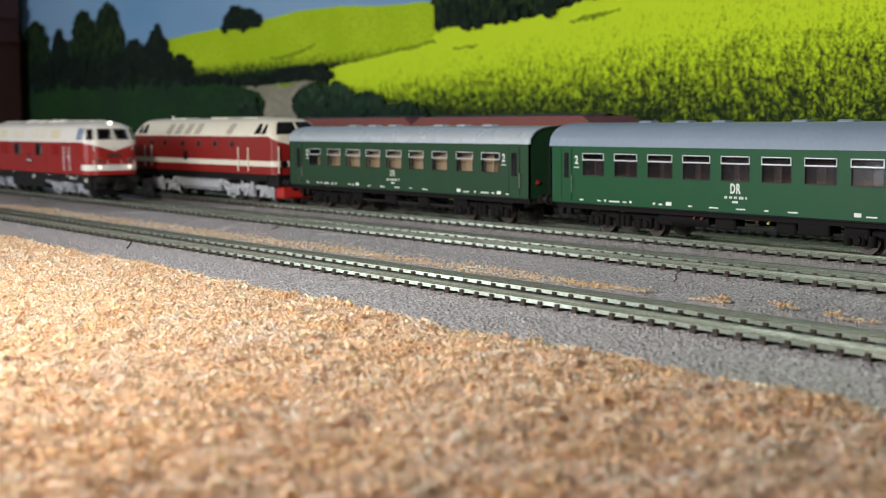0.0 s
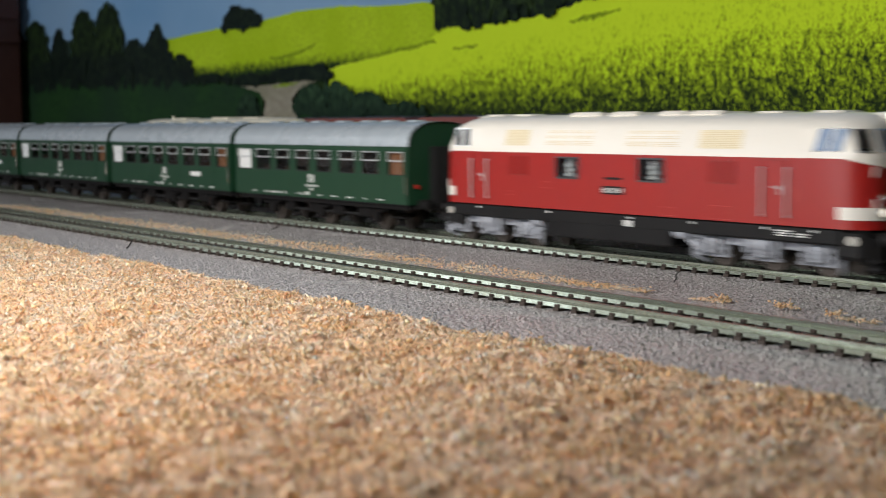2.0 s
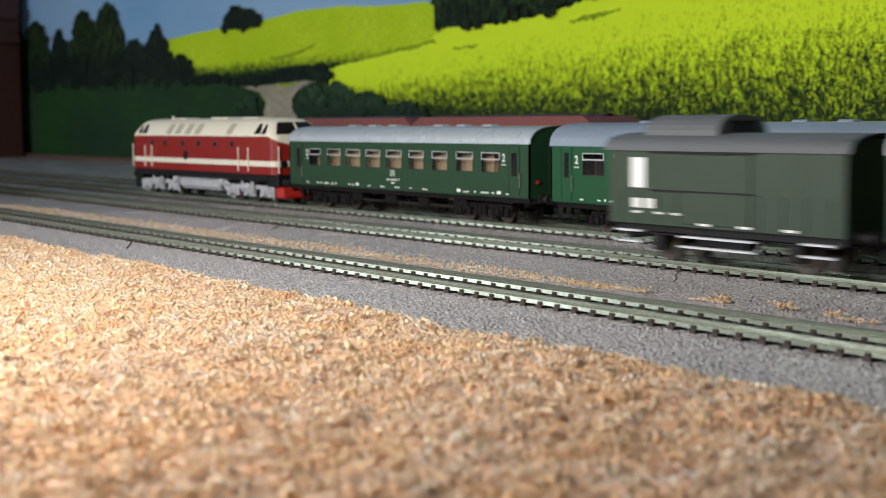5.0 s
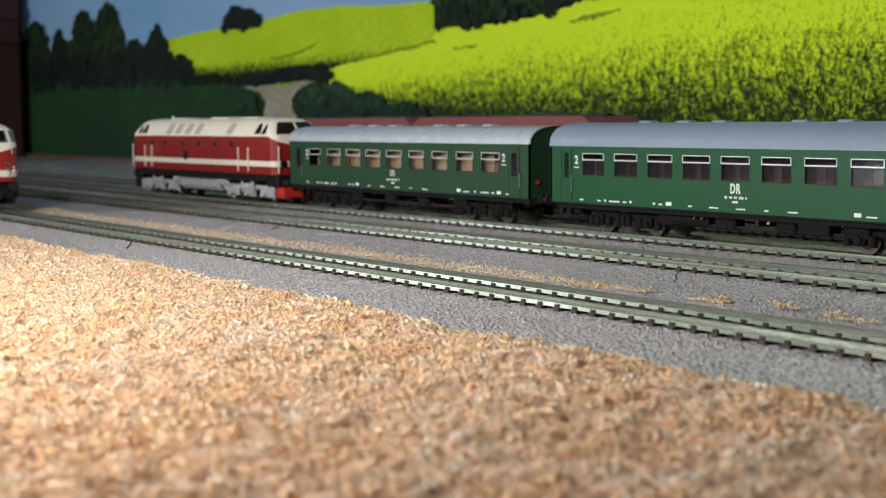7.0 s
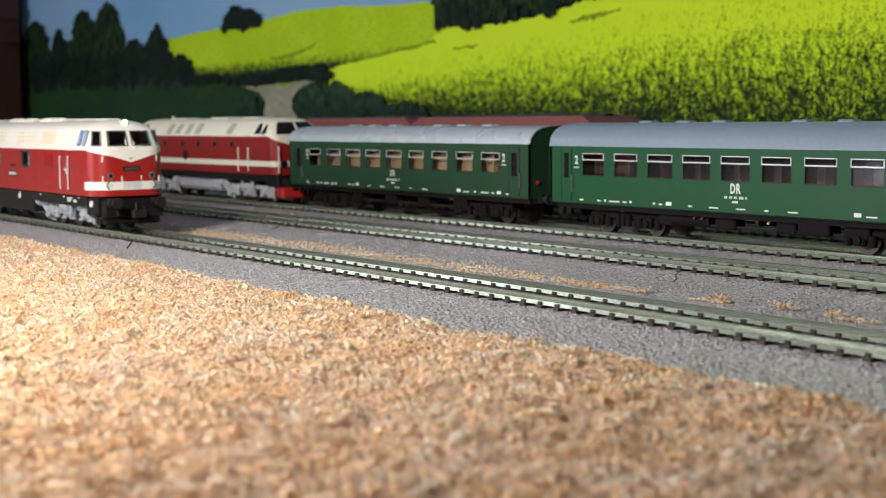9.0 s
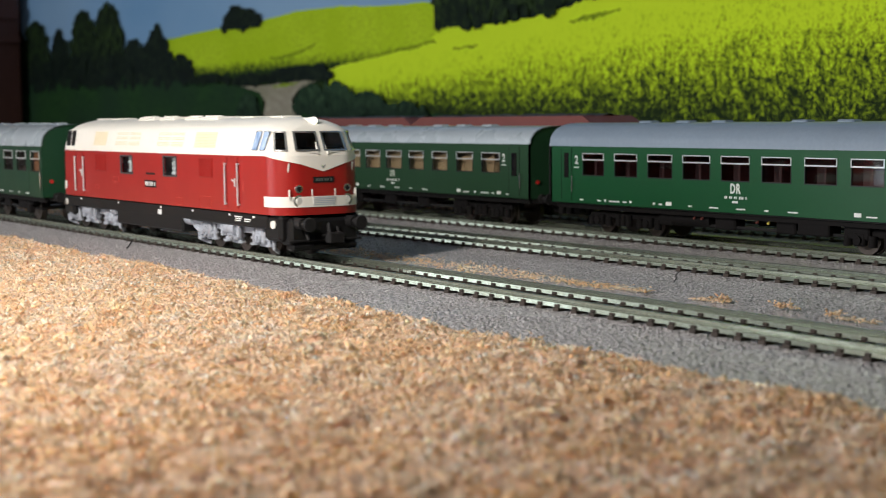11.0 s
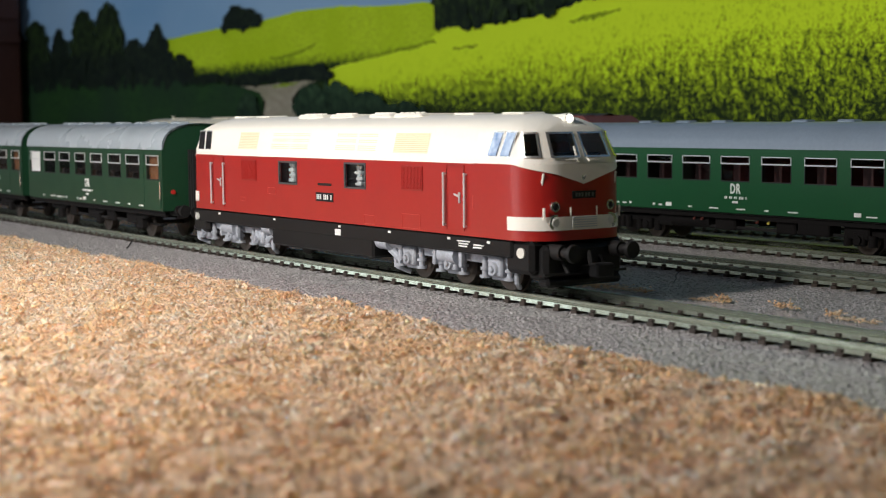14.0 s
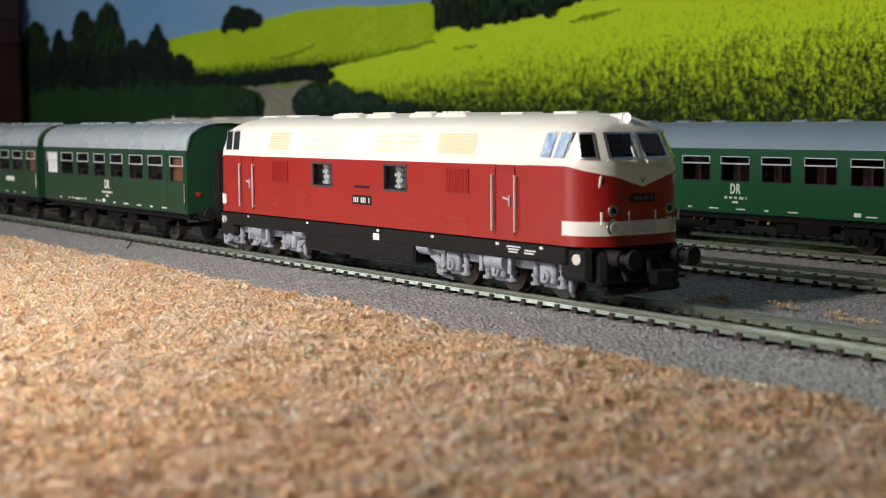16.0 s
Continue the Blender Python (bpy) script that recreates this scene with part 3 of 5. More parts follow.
CABWALL = mat("cab_wall", (0.16, 0.13, 0.10), 0.6, scales=(200,), var=0.3)
ENGINE = mat("engine_grey", (0.36, 0.38, 0.42), 0.5, scales=(200, 900), var=0.4)
DIMMARK = mat("dull_marking", (0.10, 0.12, 0.11), 0.5, scales=(500,), var=0.2)
GREYFRAME = mat("grey_window_frame", (0.06, 0.06, 0.065), 0.4, scales=(300,), var=0.2)
PANELRED = mat("panel_edge_red", (0.50, 0.06, 0.045), 0.3, scales=(300,), var=0.1)
DARKGLASS = mat("dark_window_glass", (0.010, 0.010, 0.012), 0.08, scales=(250,), var=0.4, tint=(0.04, 0.035, 0.03), spec=0.25)
# opaque pane; the bluish-white reflection on the glass is painted as its colour
REFLECTPANE = mat("pane_painted_reflection", (0.10, 0.20, 0.42), 0.10, scales=(260, 700), var=0.7, tint=(0.45, 0.58, 0.75), coat=0.5)
VENTL = mat("pale_vent", (0.86, 0.79, 0.60), 0.5, scales=(300,), var=0.1)


def arch(hw, z0, z1, n=12):
    """Roof curve from eave to eave."""
    pts = []
    for i in range(n + 1):
        w = math.pi * i / n
        c, s = math.cos(w), math.sin(w)
        pts.append((-hw * math.copysign(abs(c) ** 0.75, c), z0 + (z1 - z0) * s ** 0.85))
    return pts


def coach(name, label, group, length, green, roofm, wins, zw, inner, bogies, letters_at, zb=0.0121, ze=0.0362, zt=0.0463, seat_z=0.022, barz=0.0302, white=(), brown=(), doors=(), digits=(), wall_y=0.0005, inset=0.012, seams=True, vents=None, dr=0.0050, ink=None):
    """Passenger coach: holed side walls, arched roof, windows with hinged upper lights, seats inside, running gear."""
    C = thing(name, label, "railway coach", group=group)
    h = length / 2
    hw = 0.0168
    for s in (-1, 1):
        wl = wins if s < 0 else [(-b, -a) for a, b in wins]
        holes = [(a, b, zw[0], zw[1]) for a, b in wl]
        bm = holed_wall(bmesh.new(), -h, h, zb, ze, s * hw, -s * 0.0008, holes)
        part("side_wall", bm, green, C)
        y0, y1 = sorted((s * hw, s * (hw + 0.00025)))
        for k, (a, b) in enumerate(wl):
            bm = bmesh.new()
            t = 0.00036
            for q in ((a, b, zw[1] - t, zw[1]), (a, a + t, barz, zw[1]), (b - t, b, barz, zw[1]), (a, b, barz - 0.0004, barz + 0.0001)):
                box(bm, q[0], q[1], y0, y1, q[2], q[3])
            w = part("window", bm, SILVER, C)
            c, d = sorted((s * (hw - 0.0003), s * (hw + 0.00008)))
            part("seal", boxes((a, a + 0.0003, c, d, zw[0], barz), (b - 0.0003, b, c, d, zw[0], barz), (a, b, c, d, zw[0], zw[0] + 0.0004)), RUBBER, w)
            pm = FROST if k in white else GLASS
            c, d = sorted((s * (hw - 0.0005), s * (hw - 0.0004)))
            part("pane", boxes((a, b, c, d, zw[0], zw[1])), pm, w)
        for x0, x1 in doors:
            a, b = (x0, x1) if s < 0 else (-x1, -x0)
            slim = x1 - x0 < 0.009
            d = part("door", boxes((a, b, *sorted((s * hw, s * (hw + 0.0002))), zb + 0.001, ze - 0.0012 if slim else zw[0] - 0.0006)), green, C)
            g0, g1 = sorted((s * (hw + 0.0002), s * (hw + 0.0003)))
            part("door_gap", boxes((a, a + 0.00018, g0, g1, zb + 0.001, ze - 0.0012), (b - 0.00018, b, g0, g1, zb + 0.001, ze - 0.0012)), green if not slim else BLACK, d)
            if slim:
                part("pane", boxes((a + 0.0018, b - 0.0018, g0, g1, zw[0] - 0.001, zw[1])), DARKGLASS, d)
            part("handle", rods(((b + 0.0008, s * (hw + 0.0008), 0.0165), (b + 0.0008, s * (hw + 0.0008), 0.0235), 0.00025), seg=6), CHROME, d)
        y = s * hw
        sg = -1 if s < 0 else 1
        rnd = random.Random(7)
        xs, x = [], -h + 0.012
        bm = bmesh.new()
        while x < h - 0.014:
            w, hh = rnd.choice(((0.002, 0.0006), (0.0045, 0.0005), (0.003, 0.0014), (0.006, 0.0006), (0.0012, 0.0009)))
            a, b = sorted((y, y + sg * 0.0001))
            if rnd.random() < 0.72:
                box(bm, x, x + w, a, b, zb + 0.0012, zb + 0.0012 + hh)
            x += w + rnd.choice((0.002, 0.004, 0.009))
        part("inscription", bm, WHITE, C)["kind"] = "stuff"
        lx = letters_at * (1 if s < 0 else -1)
        rot = pose(lx, y - 0.00005 if s < 0 else y + 0.00005, 0.0207, 90, 0, 0 if s < 0 else 180)
        letters("DR", dr, ink or WHITE, C, rot @ Matrix.Diagonal((0.70, 1, 1, 1)), weight=0.03)
        bars(C, y, [lx - 0.0050 + 0.0008 * k for k in range(14) if k not in (2, 5, 8, 12)], 0.0176, 0.0005, 0.0010)
        bars(C, y, [lx - 0.0010, lx, lx + 0.0010], 0.0160, 0.0008, 0.0008)
        for dx in digits:
            xx = dx if s < 0 else -dx
            letters("2", 0.0048, WHITE, C, pose(xx, y - 0.00005 if s < 0 else y + 0.00005, 0.0297, 90, 0, 0 if s < 0 else 180))
            bars(C, y, [xx], 0.0268, 0.0030, 0.0004)
    # end walls with the roof's curve, gangway
    pts = arch(hw, ze, zt - 0.0003)
    for e in (-1, 1):
        bm = bmesh.new()
        prof = [(-hw, zb), (hw, zb)] + [(y, z) for y, z in pts[::-1]]
        f1 = [bm.verts.new((e * h, y, z)) for y, z in prof]
        f2 = [bm.verts.new((e * (h - 0.0008), y, z)) for y, z in prof]
        bm.faces.new(f1)
        bm.faces.new(f2[::-1])
        for i in range(len(prof)):
            j = (i + 1) % len(prof)
            bm.faces.new((f1[i], f1[j], f2[j], f2[i]))
        part("end_wall", bm, green, C)
        bm = bmesh.new()
        for k in range(4):
            a, b = sorted((e * (h + k * 0.0009), e * (h + k * 0.0009 + 0.0010)))
            q = 0.0005 * (k % 2)
            box(bm, a, b, -0.0058 + q, 0.0058 - q, 0.0125, 0.0360 - q)
        part("gangway", bm, RUBBER, C)
        buffers(C, e, h - 0.002)
        part("tail_lamp", rods(((e * h, -0.0125, 0.0195), (e * (h + 0.0008), -0.0125, 0.0195), 0.0009), seg=10), PLASTRED, C)
    # roof
    hr = hw + 0.0003
    po = arch(hr, ze - 0.0002, zt)
    bm = sheet(bmesh.new(), [[(x, y, z) for y, z in po] for x in (-h - 0.0006, -h, h, h + 0.0006)])
    pi = arch(hr - 0.0006, ze - 0.0002, zt - 0.0006)
    sheet(bm, [[(x, y, z) for y, z in pi] for x in (-h - 0.0006, h + 0.0006)])
    roof = part("roof", bm, roofm, C, smooth=True)
    for x in vents or [h * f for f in (-0.8, -0.55, -0.28, 0.02, 0.3, 0.52, 0.78)]:
        bm = boxes((x - 0.0038, x + 0.0038, -0.0036, 0.0016, zt - 0.0008, zt + 0.0007), bev=0.0006)
        part("roof_vent", bm, roofm, roof)
    bm = bmesh.new()
    n = int(length / 0.0155)
    for k in range(1, n):
        x = -h + length * k / n
        pr = arch(hr + 0.0001, ze, zt + 0.0001)
        sheet(bm, [[(xx, y, z) for y, z in pr] for xx in (x - 0.0002, x + 0.0002)])
    if seams:
        part("roof_seam", bm, roofm, roof)["kind"] = "stuff"
    else:
        bm.free()
    # floor, interior
    part("floor", boxes((-h + 0.001, h - 0.001, -hw + 0.001, hw - 0.001, zb - 0.0006, zb + 0.001)), BLACK, C)
    xs = -h + 0.02
    while xs < h - 0.02:
        bm = boxes((xs, xs + 0.0045, -0.0115, -0.004, zb + 0.001, seat_z - 0.004), (xs + 0.0016, xs + 0.0030, -0.0115, -0.004, zb + 0.001, seat_z + 0.004), (xs, xs + 0.0045, 0.004, 0.0145, zb + 0.001, seat_z - 0.004), (xs + 0.0016, xs + 0.0030, 0.004, 0.0145, zb + 0.001, seat_z + 0.004), bev=0.0003)
        part("seat", bm, inner, C)
        xs += 0.0100
    part("inner_wall", boxes((-h + inset, h - inset, wall_y, wall_y + 0.0007, zb + 0.001, ze - 0.001)), inner, C)
    for a, b in brown:
        part("vestibule_panel", boxes((a, b, -0.0152, -0.0146, zb + 0.001, ze - 0.002)), BROWNI, C)
    # underframe and running gear
    part("sole_bar", boxes((-h + 0.002, h - 0.002, -0.0150, -0.0138, zb - 0.0024, zb), (-h + 0.002, h - 0.002, 0.0138, 0.0150, zb - 0.0024, zb)), CHASSIS, C)
    rnd = random.Random(3)
    for k in range(4):
        x = -h * 0.42 + h * 0.28 * k
        w = rnd.uniform(0.006, 0.014)
        part("equipment_box", boxes((x, x + w, -0.0135, -0.0075, 0.0052, zb - 0.0005), (x + 0.002, x + w * 0.8, 0.0075, 0.0135, 0.0055, zb - 0.0005), bev=0.0006), CHASSIS, C)
    part("truss_rod", rods(((-h * 0.45, -0.0120, 0.0062), (h * 0.45, -0.0120, 0.0062), 0.0006), ((-h * 0.45, 0.0120, 0.0062), (h * 0.45, 0.0120, 0.0062), 0.0006), seg=8), BLACK, C)
    if bogies:
        for bx in bogies:
            bm = bmesh.new()
            for s in (-1, 1):
                a, b = sorted((s * 0.0098, s * 0.0118))
                box(bm, bx - 0.0215, bx + 0.0215, a, b, 0.0060, 0.0090, 0.0006)
                for d in (-0.0144, 0.0144):
                    a, b = sorted((s * 0.0114, s * 0.0138))
                    box(bm, bx + d - 0.0026, bx + d + 0.0026, a, b, 0.0032, 0.0078, 0.0006)
                    for q in (-0.0052, 0.0052):
                        rod(bm, (bx + d + q, s * 0.0124, 0.0030), (bx + d + q, s * 0.0124, 0.0068), 0.0015, seg=10)
                    rod(bm, (bx + d, s * 0.0137, 0.0052), (bx + d, s * 0.0146, 0.0052), 0.0016, seg=12)
                for q in (-0.0030, 0.0, 0.0030):
                    rod(bm, (bx + q, s * 0.0126, 0.0034), (bx + q, s * 0.0126, 0.0080), 0.0013, seg=8)
            bg = part("bogie", bm, CHASSIS, C, smooth=True)
            for d in (-0.0144, 0.0144):
                wheelset(bg, bx + d, 0.0054)
    else:
        for wx in (-h * 0.60, 0.0, h * 0.60):
            wheelset(C, wx, 0.0056)
            for s in (-1, 1):
                bm = bmesh.new()
                a, b = sorted((s * 0.0108, s * 0.0136))
                box(bm, wx - 0.0024, wx + 0.0024, a, b, 0.0035, 0.0085, 0.0005)
                box(bm, wx - 0.0090, wx + 0.0090, a, b, 0.0085, 0.0092, 0.0002)
                box(bm, wx - 0.0062, wx + 0.0062, a, b, 0.0077, 0.0085, 0.0002)
                rod(bm, (wx - 0.009, s * 0.0122, 0.0088), (wx - 0.009, s * 0.0122, 0.0105), 0.0006, seg=6)
                rod(bm, (wx + 0.009, s * 0.0122, 0.0088), (wx + 0.009, s * 0.0122, 0.0105), 0.0006, seg=6)
                part("axle_box", bm, CHASSIS, C)
        for e in (-1, 1):
            for a, b in ((-0.0165, -0.0140), (0.0140, 0.0165)):
                part("step", boxes((e * h * 0.90 - 0.005, e * h * 0.90 + 0.005, a, b, 0.0062, 0.0068)), CHASSIS, C)
    return C


MM = 0.001


def three_axle_coach():
    front = 77.0
    spans = [(-15.0, -3.1), (-35.5, -21.9), (-54.4, -41.1), (-74.3, -61.5), (-92.8, -80.6), (-112.2, -99.3), (-131.9, -117.7), (-150.6, -137.0)]
    wins = [((front + a) * MM, (front + b) * MM) for a, b in spans]
    return coach("passenger_coach", "dark green three-axle model coach with silver roof and frosted window", "three-axle coaches", 0.154, GREEN1, ROOFG, wins, (0.0240, 0.0338), DARKSEAT, None, -0.002, white=(7,), brown=((0.0615, 0.0745),), doors=((0.0470 + 0.0125, 0.0755),))


def baggage_van():
    """Short two-axle van with a raised observation cabin on the roof."""
    V = thing("baggage_van", "olive green two-axle model baggage van with dark grey roof", "railway van")
    h, hw, zb, ze, zt = 0.0495, 0.0165, 0.0121, 0.0372, 0.0420
    for s in (-1, 1):
        part("side_wall", holed_wall(bmesh.new(), -h, h, zb, ze, s * hw, -s * 0.0008, [(-0.0395, -0.0325, 0.0240, 0.0340)] if s < 0 else [(0.0325, 0.0395, 0.0240, 0.0340)]), OLIVE, V)
        x0, x1 = ((-0.0395, -0.0325) if s < 0 else (0.0325, 0.0395))
        c, d = sorted((s * (hw - 0.0005), s * (hw - 0.0003)))
        part("pane", boxes((x0, x1, c, d, 0.0240, 0.0340)), FROST, V)
        y0, y1 = sorted((s * hw, s * (hw + 0.0006)))
        part("sliding_door", boxes((-0.014, 0.014, y0, y1, zb + 0.001, ze - 0.002), bev=0.0002), OLIVE, V)
        y2, y3 = sorted((s * (hw + 0.0006), s * (hw + 0.0009)))
        part("door_rail", boxes((-0.030, 0.016, y2, y3, 0.0232, 0.0237), (-0.030, 0.016, y2, y3, ze - 0.0016, ze - 0.0010)), BLACK, V)
        for k in range(-5, 6):
            part("rib", boxes((k * 0.0088 - 0.0004, k * 0.0088 + 0.0004, min(s * hw, s * (hw + 0.0003)), max(s * hw, s * (hw + 0.0003)), zb, zb + 0.011)), OLIVE, V)
        bars(V, s * (hw + 0.0003), [-0.036, -0.030], 0.0190, 0.0040, 0.0032)
        bars(V, s * (hw + 0.0003), [-0.036, -0.0255, -0.018], 0.0160, 0.0030, 0.0008)
        bars(V, s * (hw + 0.0006), [-0.005, 0.012, 0.030], 0.0132, 0.0050, 0.0008)
    for e in (-1, 1):
        part("end_wall", boxes((min(e * h, e * (h - 0.0008)), max(e * h, e * (h - 0.0008)), -hw + 0.0009, hw - 0.0009, zb, ze + 0.003)), OLIVE, V)
        buffers(V, e, h - 0.002)
        wheelset(V, e * 0.029, 0.0056)
        for s in (-1, 1):
            bm = bmesh.new()
            a, b = sorted((s * 0.0108, s * 0.0138))
            box(bm, e * 0.029 - 0.0026, e * 0.029 + 0.0026, a, b, 0.0035, 0.0090, 0.0005)
            box(bm, e * 0.029 - 0.0095, e * 0.029 + 0.0095, a, b, 0.0086, 0.0094, 0.0002)
            part("axle_box", bm, BLACKP, V)
        part("step", boxes((e * 0.040 - 0.006, e * 0.040 + 0.006, -0.0170, -0.0145, 0.0058, 0.0064), (e * 0.040 - 0.006, e * 0.040 + 0.006, -0.0170, -0.0145, 0.0094, 0.0100)), GREYM, V)
    po = arch(hw + 0.0008, ze - 0.0004, zt)
    bm = sheet(bmesh.new(), [[(x, y, z) for y, z in po] for x in (-h - 0.002, h + 0.002)])
    sheet(bm, [[(x, y, z - 0.0006) for y, z in po] for x in (-h - 0.002, h + 0.002)])
    part("roof", bm, ROOFD, V, smooth=True)
    bm = sheet(bmesh.new(), [[(x, y, z) for y, z in arch(0.0115, 0.0405, 0.0478)] for x in (-0.038, -0.005)])
    for x in (-0.038, -0.005):
        f = [bm.verts.new((x, y, z)) for y, z in arch(0.0115, 0.0405, 0.0478)]
        bm.faces.new(f)
    part("observation_cabin", bm, ROOFD, V)
    part("cabin_window", boxes((-0.0049, -0.0046, -0.0060, 0.0060, 0.0425, 0.0458)), DARKGLASS, V)
    part("floor", boxes((-h + 0.001, h - 0.001, -0.0145, 0.0145, zb - 0.0024, zb)), BLACKP, V)
    part("equipment_box", boxes((-0.012, 0.010, -0.0135, -0.008, 0.0060, zb - 0.002), (-0.012, 0.010, 0.008, 0.0135, 0.0060, zb - 0.002), bev=0.0004), BLACKP, V)
    part("running_board", boxes((-0.016, 0.016, -0.0172, -0.0148, 0.0086, 0.0092), (-0.016, 0.016, -0.0172, -0.0148, 0.0054, 0.0060)), GREYM, V)
    return V


# second kind of diesel: raked cabs, cream stripe, fluted roof sides
PROFILE_119 = [(0.0383, 0.0166), (0.0400, 0.0163), (0.0462, 0.0128), (0.0482, 0.0095), (0.0490, 0.0045), (0.0492, 0.0010)]
LEV9_LOW = [(0.0165, 0.0166, 0.1000, 0.0040, 0.0015), (0.0384, 0.0166, 0.1000, 0.0040, 0.0015)]
LEV9_TOP = [(0.0383, 0.0166, 0.1000, 0.0040, 0.0015), (0.0400, 0.0163, 0.0990, 0.0040, 0.0012), (0.0462, 0.0128, 0.0935, 0.0036, 0.001), (0.0482, 0.0095, 0.0920, 0.005, 0.0008), (0.0490, 0.0045, 0.0890, 0.004, 0.0004), (0.0492, 0.0010, 0.085, 0.0008, 0.0)]


def locomotive_119(at):
    L = thing("diesel_locomotive", "dark red model diesel locomotive with cream roof and waist stripe", "locomotive", at)
    X9 = 0.084
    for s in (-1, 1):
        part("side_wall", boxes((-X9, X9, *sorted((s * 0.0166, s * 0.0158)), 0.0165, 0.0383)), DARKRED, L)
        y0, y1 = sorted((s * 0.0166, s * 0.01675))
        part("waist_stripe", boxes((-X9, X9, y0, y1, 0.0211, 0.0243)), CREAM2, L)
        for x in (-0.067, -0.047, -0.020, 0.003, 0.026, 0.049):
            bm = rods(((x, s * 0.0163, 0.0337), (x, s * 0.0169, 0.0337), 0.0022), seg=16)
            w = part("round_window", bm, GREYFRAME, L, smooth=True)
            part("pane", rods(((x, s * 0.0168, 0.0337), (x, s * 0.01695, 0.0337), 0.0016), seg=16), DARKGLASS, w, smooth=True)
        part("side_hatch", rods(((-0.016, s * 0.0163, 0.0262), (-0.016, s * 0.0171, 0.0262), 0.0030), seg=16), BLACKP, L)
        for x in (-0.078, -0.067, 0.058, 0.0705):
            part("handrail", rods(((x, s * 0.0174, 0.0180), (x, s * 0.0174, 0.0320), 0.0004), seg=6), CREAM2, L)
        for x0, x1 in ((-0.046, -0.038), (-0.033, -0.025), (-0.018, -0.010), (-0.004, 0.004), (0.040, 0.048)):
            rows = []
            for k in (0, 1):
                z = 0.0395 + 0.0065 * k
                hw = level(LEV9_TOP, z)[0] + 0.0002
                rows.append([(x0 + 0.002 * k, s * hw, z), (x1 + 0.002 * k, s * hw, z)])
            part("vent_panel", sheet(bmesh.new(), rows), VENT2, L)
        for end in (-1, 1):
            for x, w in ((0.0785, 0.0058), (0.0870, 0.0038)):
                rows = []
                for k in (0, 1):
                    z = 0.0398 + 0.0058 * k
                    hw = level(LEV9_TOP, z)[0] + 0.0002
                    rows.append([(end * (x - 0.002 * (1 - k)), s * hw, z), (end * (x + w - 0.002 * k), s * hw, z)])
                part("cab_side_window", sheet(bmesh.new(), rows), DARKGLASS, L)
    bm = extruded(bmesh.new(), PROFILE_119, -X9, X9)
    part("upper_body", bm, CREAM2, L, "cream upper body and roof", smooth=True)
    for end in (-1, 1):
        part("nose", sheet(bmesh.new(), [[nose_point(LEV9_LOW, s, z, 0, end, X9) for s in S_STEPS] for z in (0.0165, 0.0275, 0.0384)]), DARKRED, L, smooth=True)
        part("cab", sheet(bmesh.new(), [[nose_point(LEV9_TOP, s, z, 0, end, X9) for s in S_STEPS] for z in (0.0383, 0.0400, 0.0430, 0.0462, 0.0472, 0.0482, 0.0490, 0.0492)]), CREAM2, L, smooth=True)
        part("waist_band", nose_patch(bmesh.new(), LEV9_LOW, 0.0, 6.0, 0.0211, 0.0243, 0.0002, end, X9, 36, 1), CREAM2, L)
        part("nose_panel", nose_patch(bmesh.new(), LEV9_LOW, 0.6, 5.4, lambda s: 0.0384 - 0.0060 * max(0.0, 1 - abs(s - 3) / 2.2), 0.0384, 0.0002, end, X9, 30, 2), CREAM2, L)
        for a, b in ((1.75, 2.9), (3.1, 4.25)):
            part("windscreen", nose_patch(bmesh.new(), LEV9_TOP, a, b, 0.0396, 0.0466, 0.0003, end, X9, 8, 4), DARKGLASS, L)
        for s in (-1, 1):
            part("headlight", rods(((end * 0.099, s * 0.0105, 0.0226), (end * 0.1022, s * 0.0105, 0.0226), 0.0020), seg=14), BLACKP, L)
        part("buffer_beam", boxes((min(end * 0.088, end * 0.1015), max(end * 0.088, end * 0.1015), -0.0150, 0.0150, 0.0095, 0.0166), bev=0.0008), BLACKP, L)
        part("end_rail", rods(((end * 0.1035, -0.0150, 0.0175), (end * 0.1035, -0.0150, 0.0330), 0.0004), seg=6), CREAM2, L)
        part("apron", boxes((min(end * 0.096, end * 0.1045), max(end * 0.096, end * 0.1045), -0.0135, 0.0135, 0.0030, 0.0096), bev=0.0010), PLASTRED if end > 0 else BLACKP, L)
        buffers(L, end, 0.1015)
        diesel_bogie(L, end * 0.0640, end, (-0.0205, 0.0, 0.0205), BOGIEW)
    part("underframe", boxes((-0.090, 0.090, -0.0160, 0.0160, 0.0125, 0.0166), bev=0.0005), BLACKP, L)
    part("fuel_tank", boxes((-0.030, 0.026, -0.0150, 0.0150, 0.0050, 0.0126), bev=0.0022), BOGIEW, L)
    for q in ((-0.060, -0.040, -0.005, 0.005, 0.0486, 0.0497), (0.000, 0.022, -0.006, 0.006, 0.0486, 0.0498), (0.040, 0.060, -0.005, 0.005, 0.0486, 0.0497)):
        part("roof_hatch", boxes(q, bev=0.0004), CREAM2, L)
    part("horn", rods(((-0.070, 0, 0.0490), (-0.070, 0, 0.0512), 0.0009), seg=8), CREAM2, L)
    return L


CREAM2 = mat("ivory_paint", (0.88, 0.83, 0.68), 0.4, scales=(70, 1200), var=0.08)
VENT2 = mat("grey_beige_vent", (0.50, 0.46, 0.36), 0.5, scales=(300,), var=0.15)


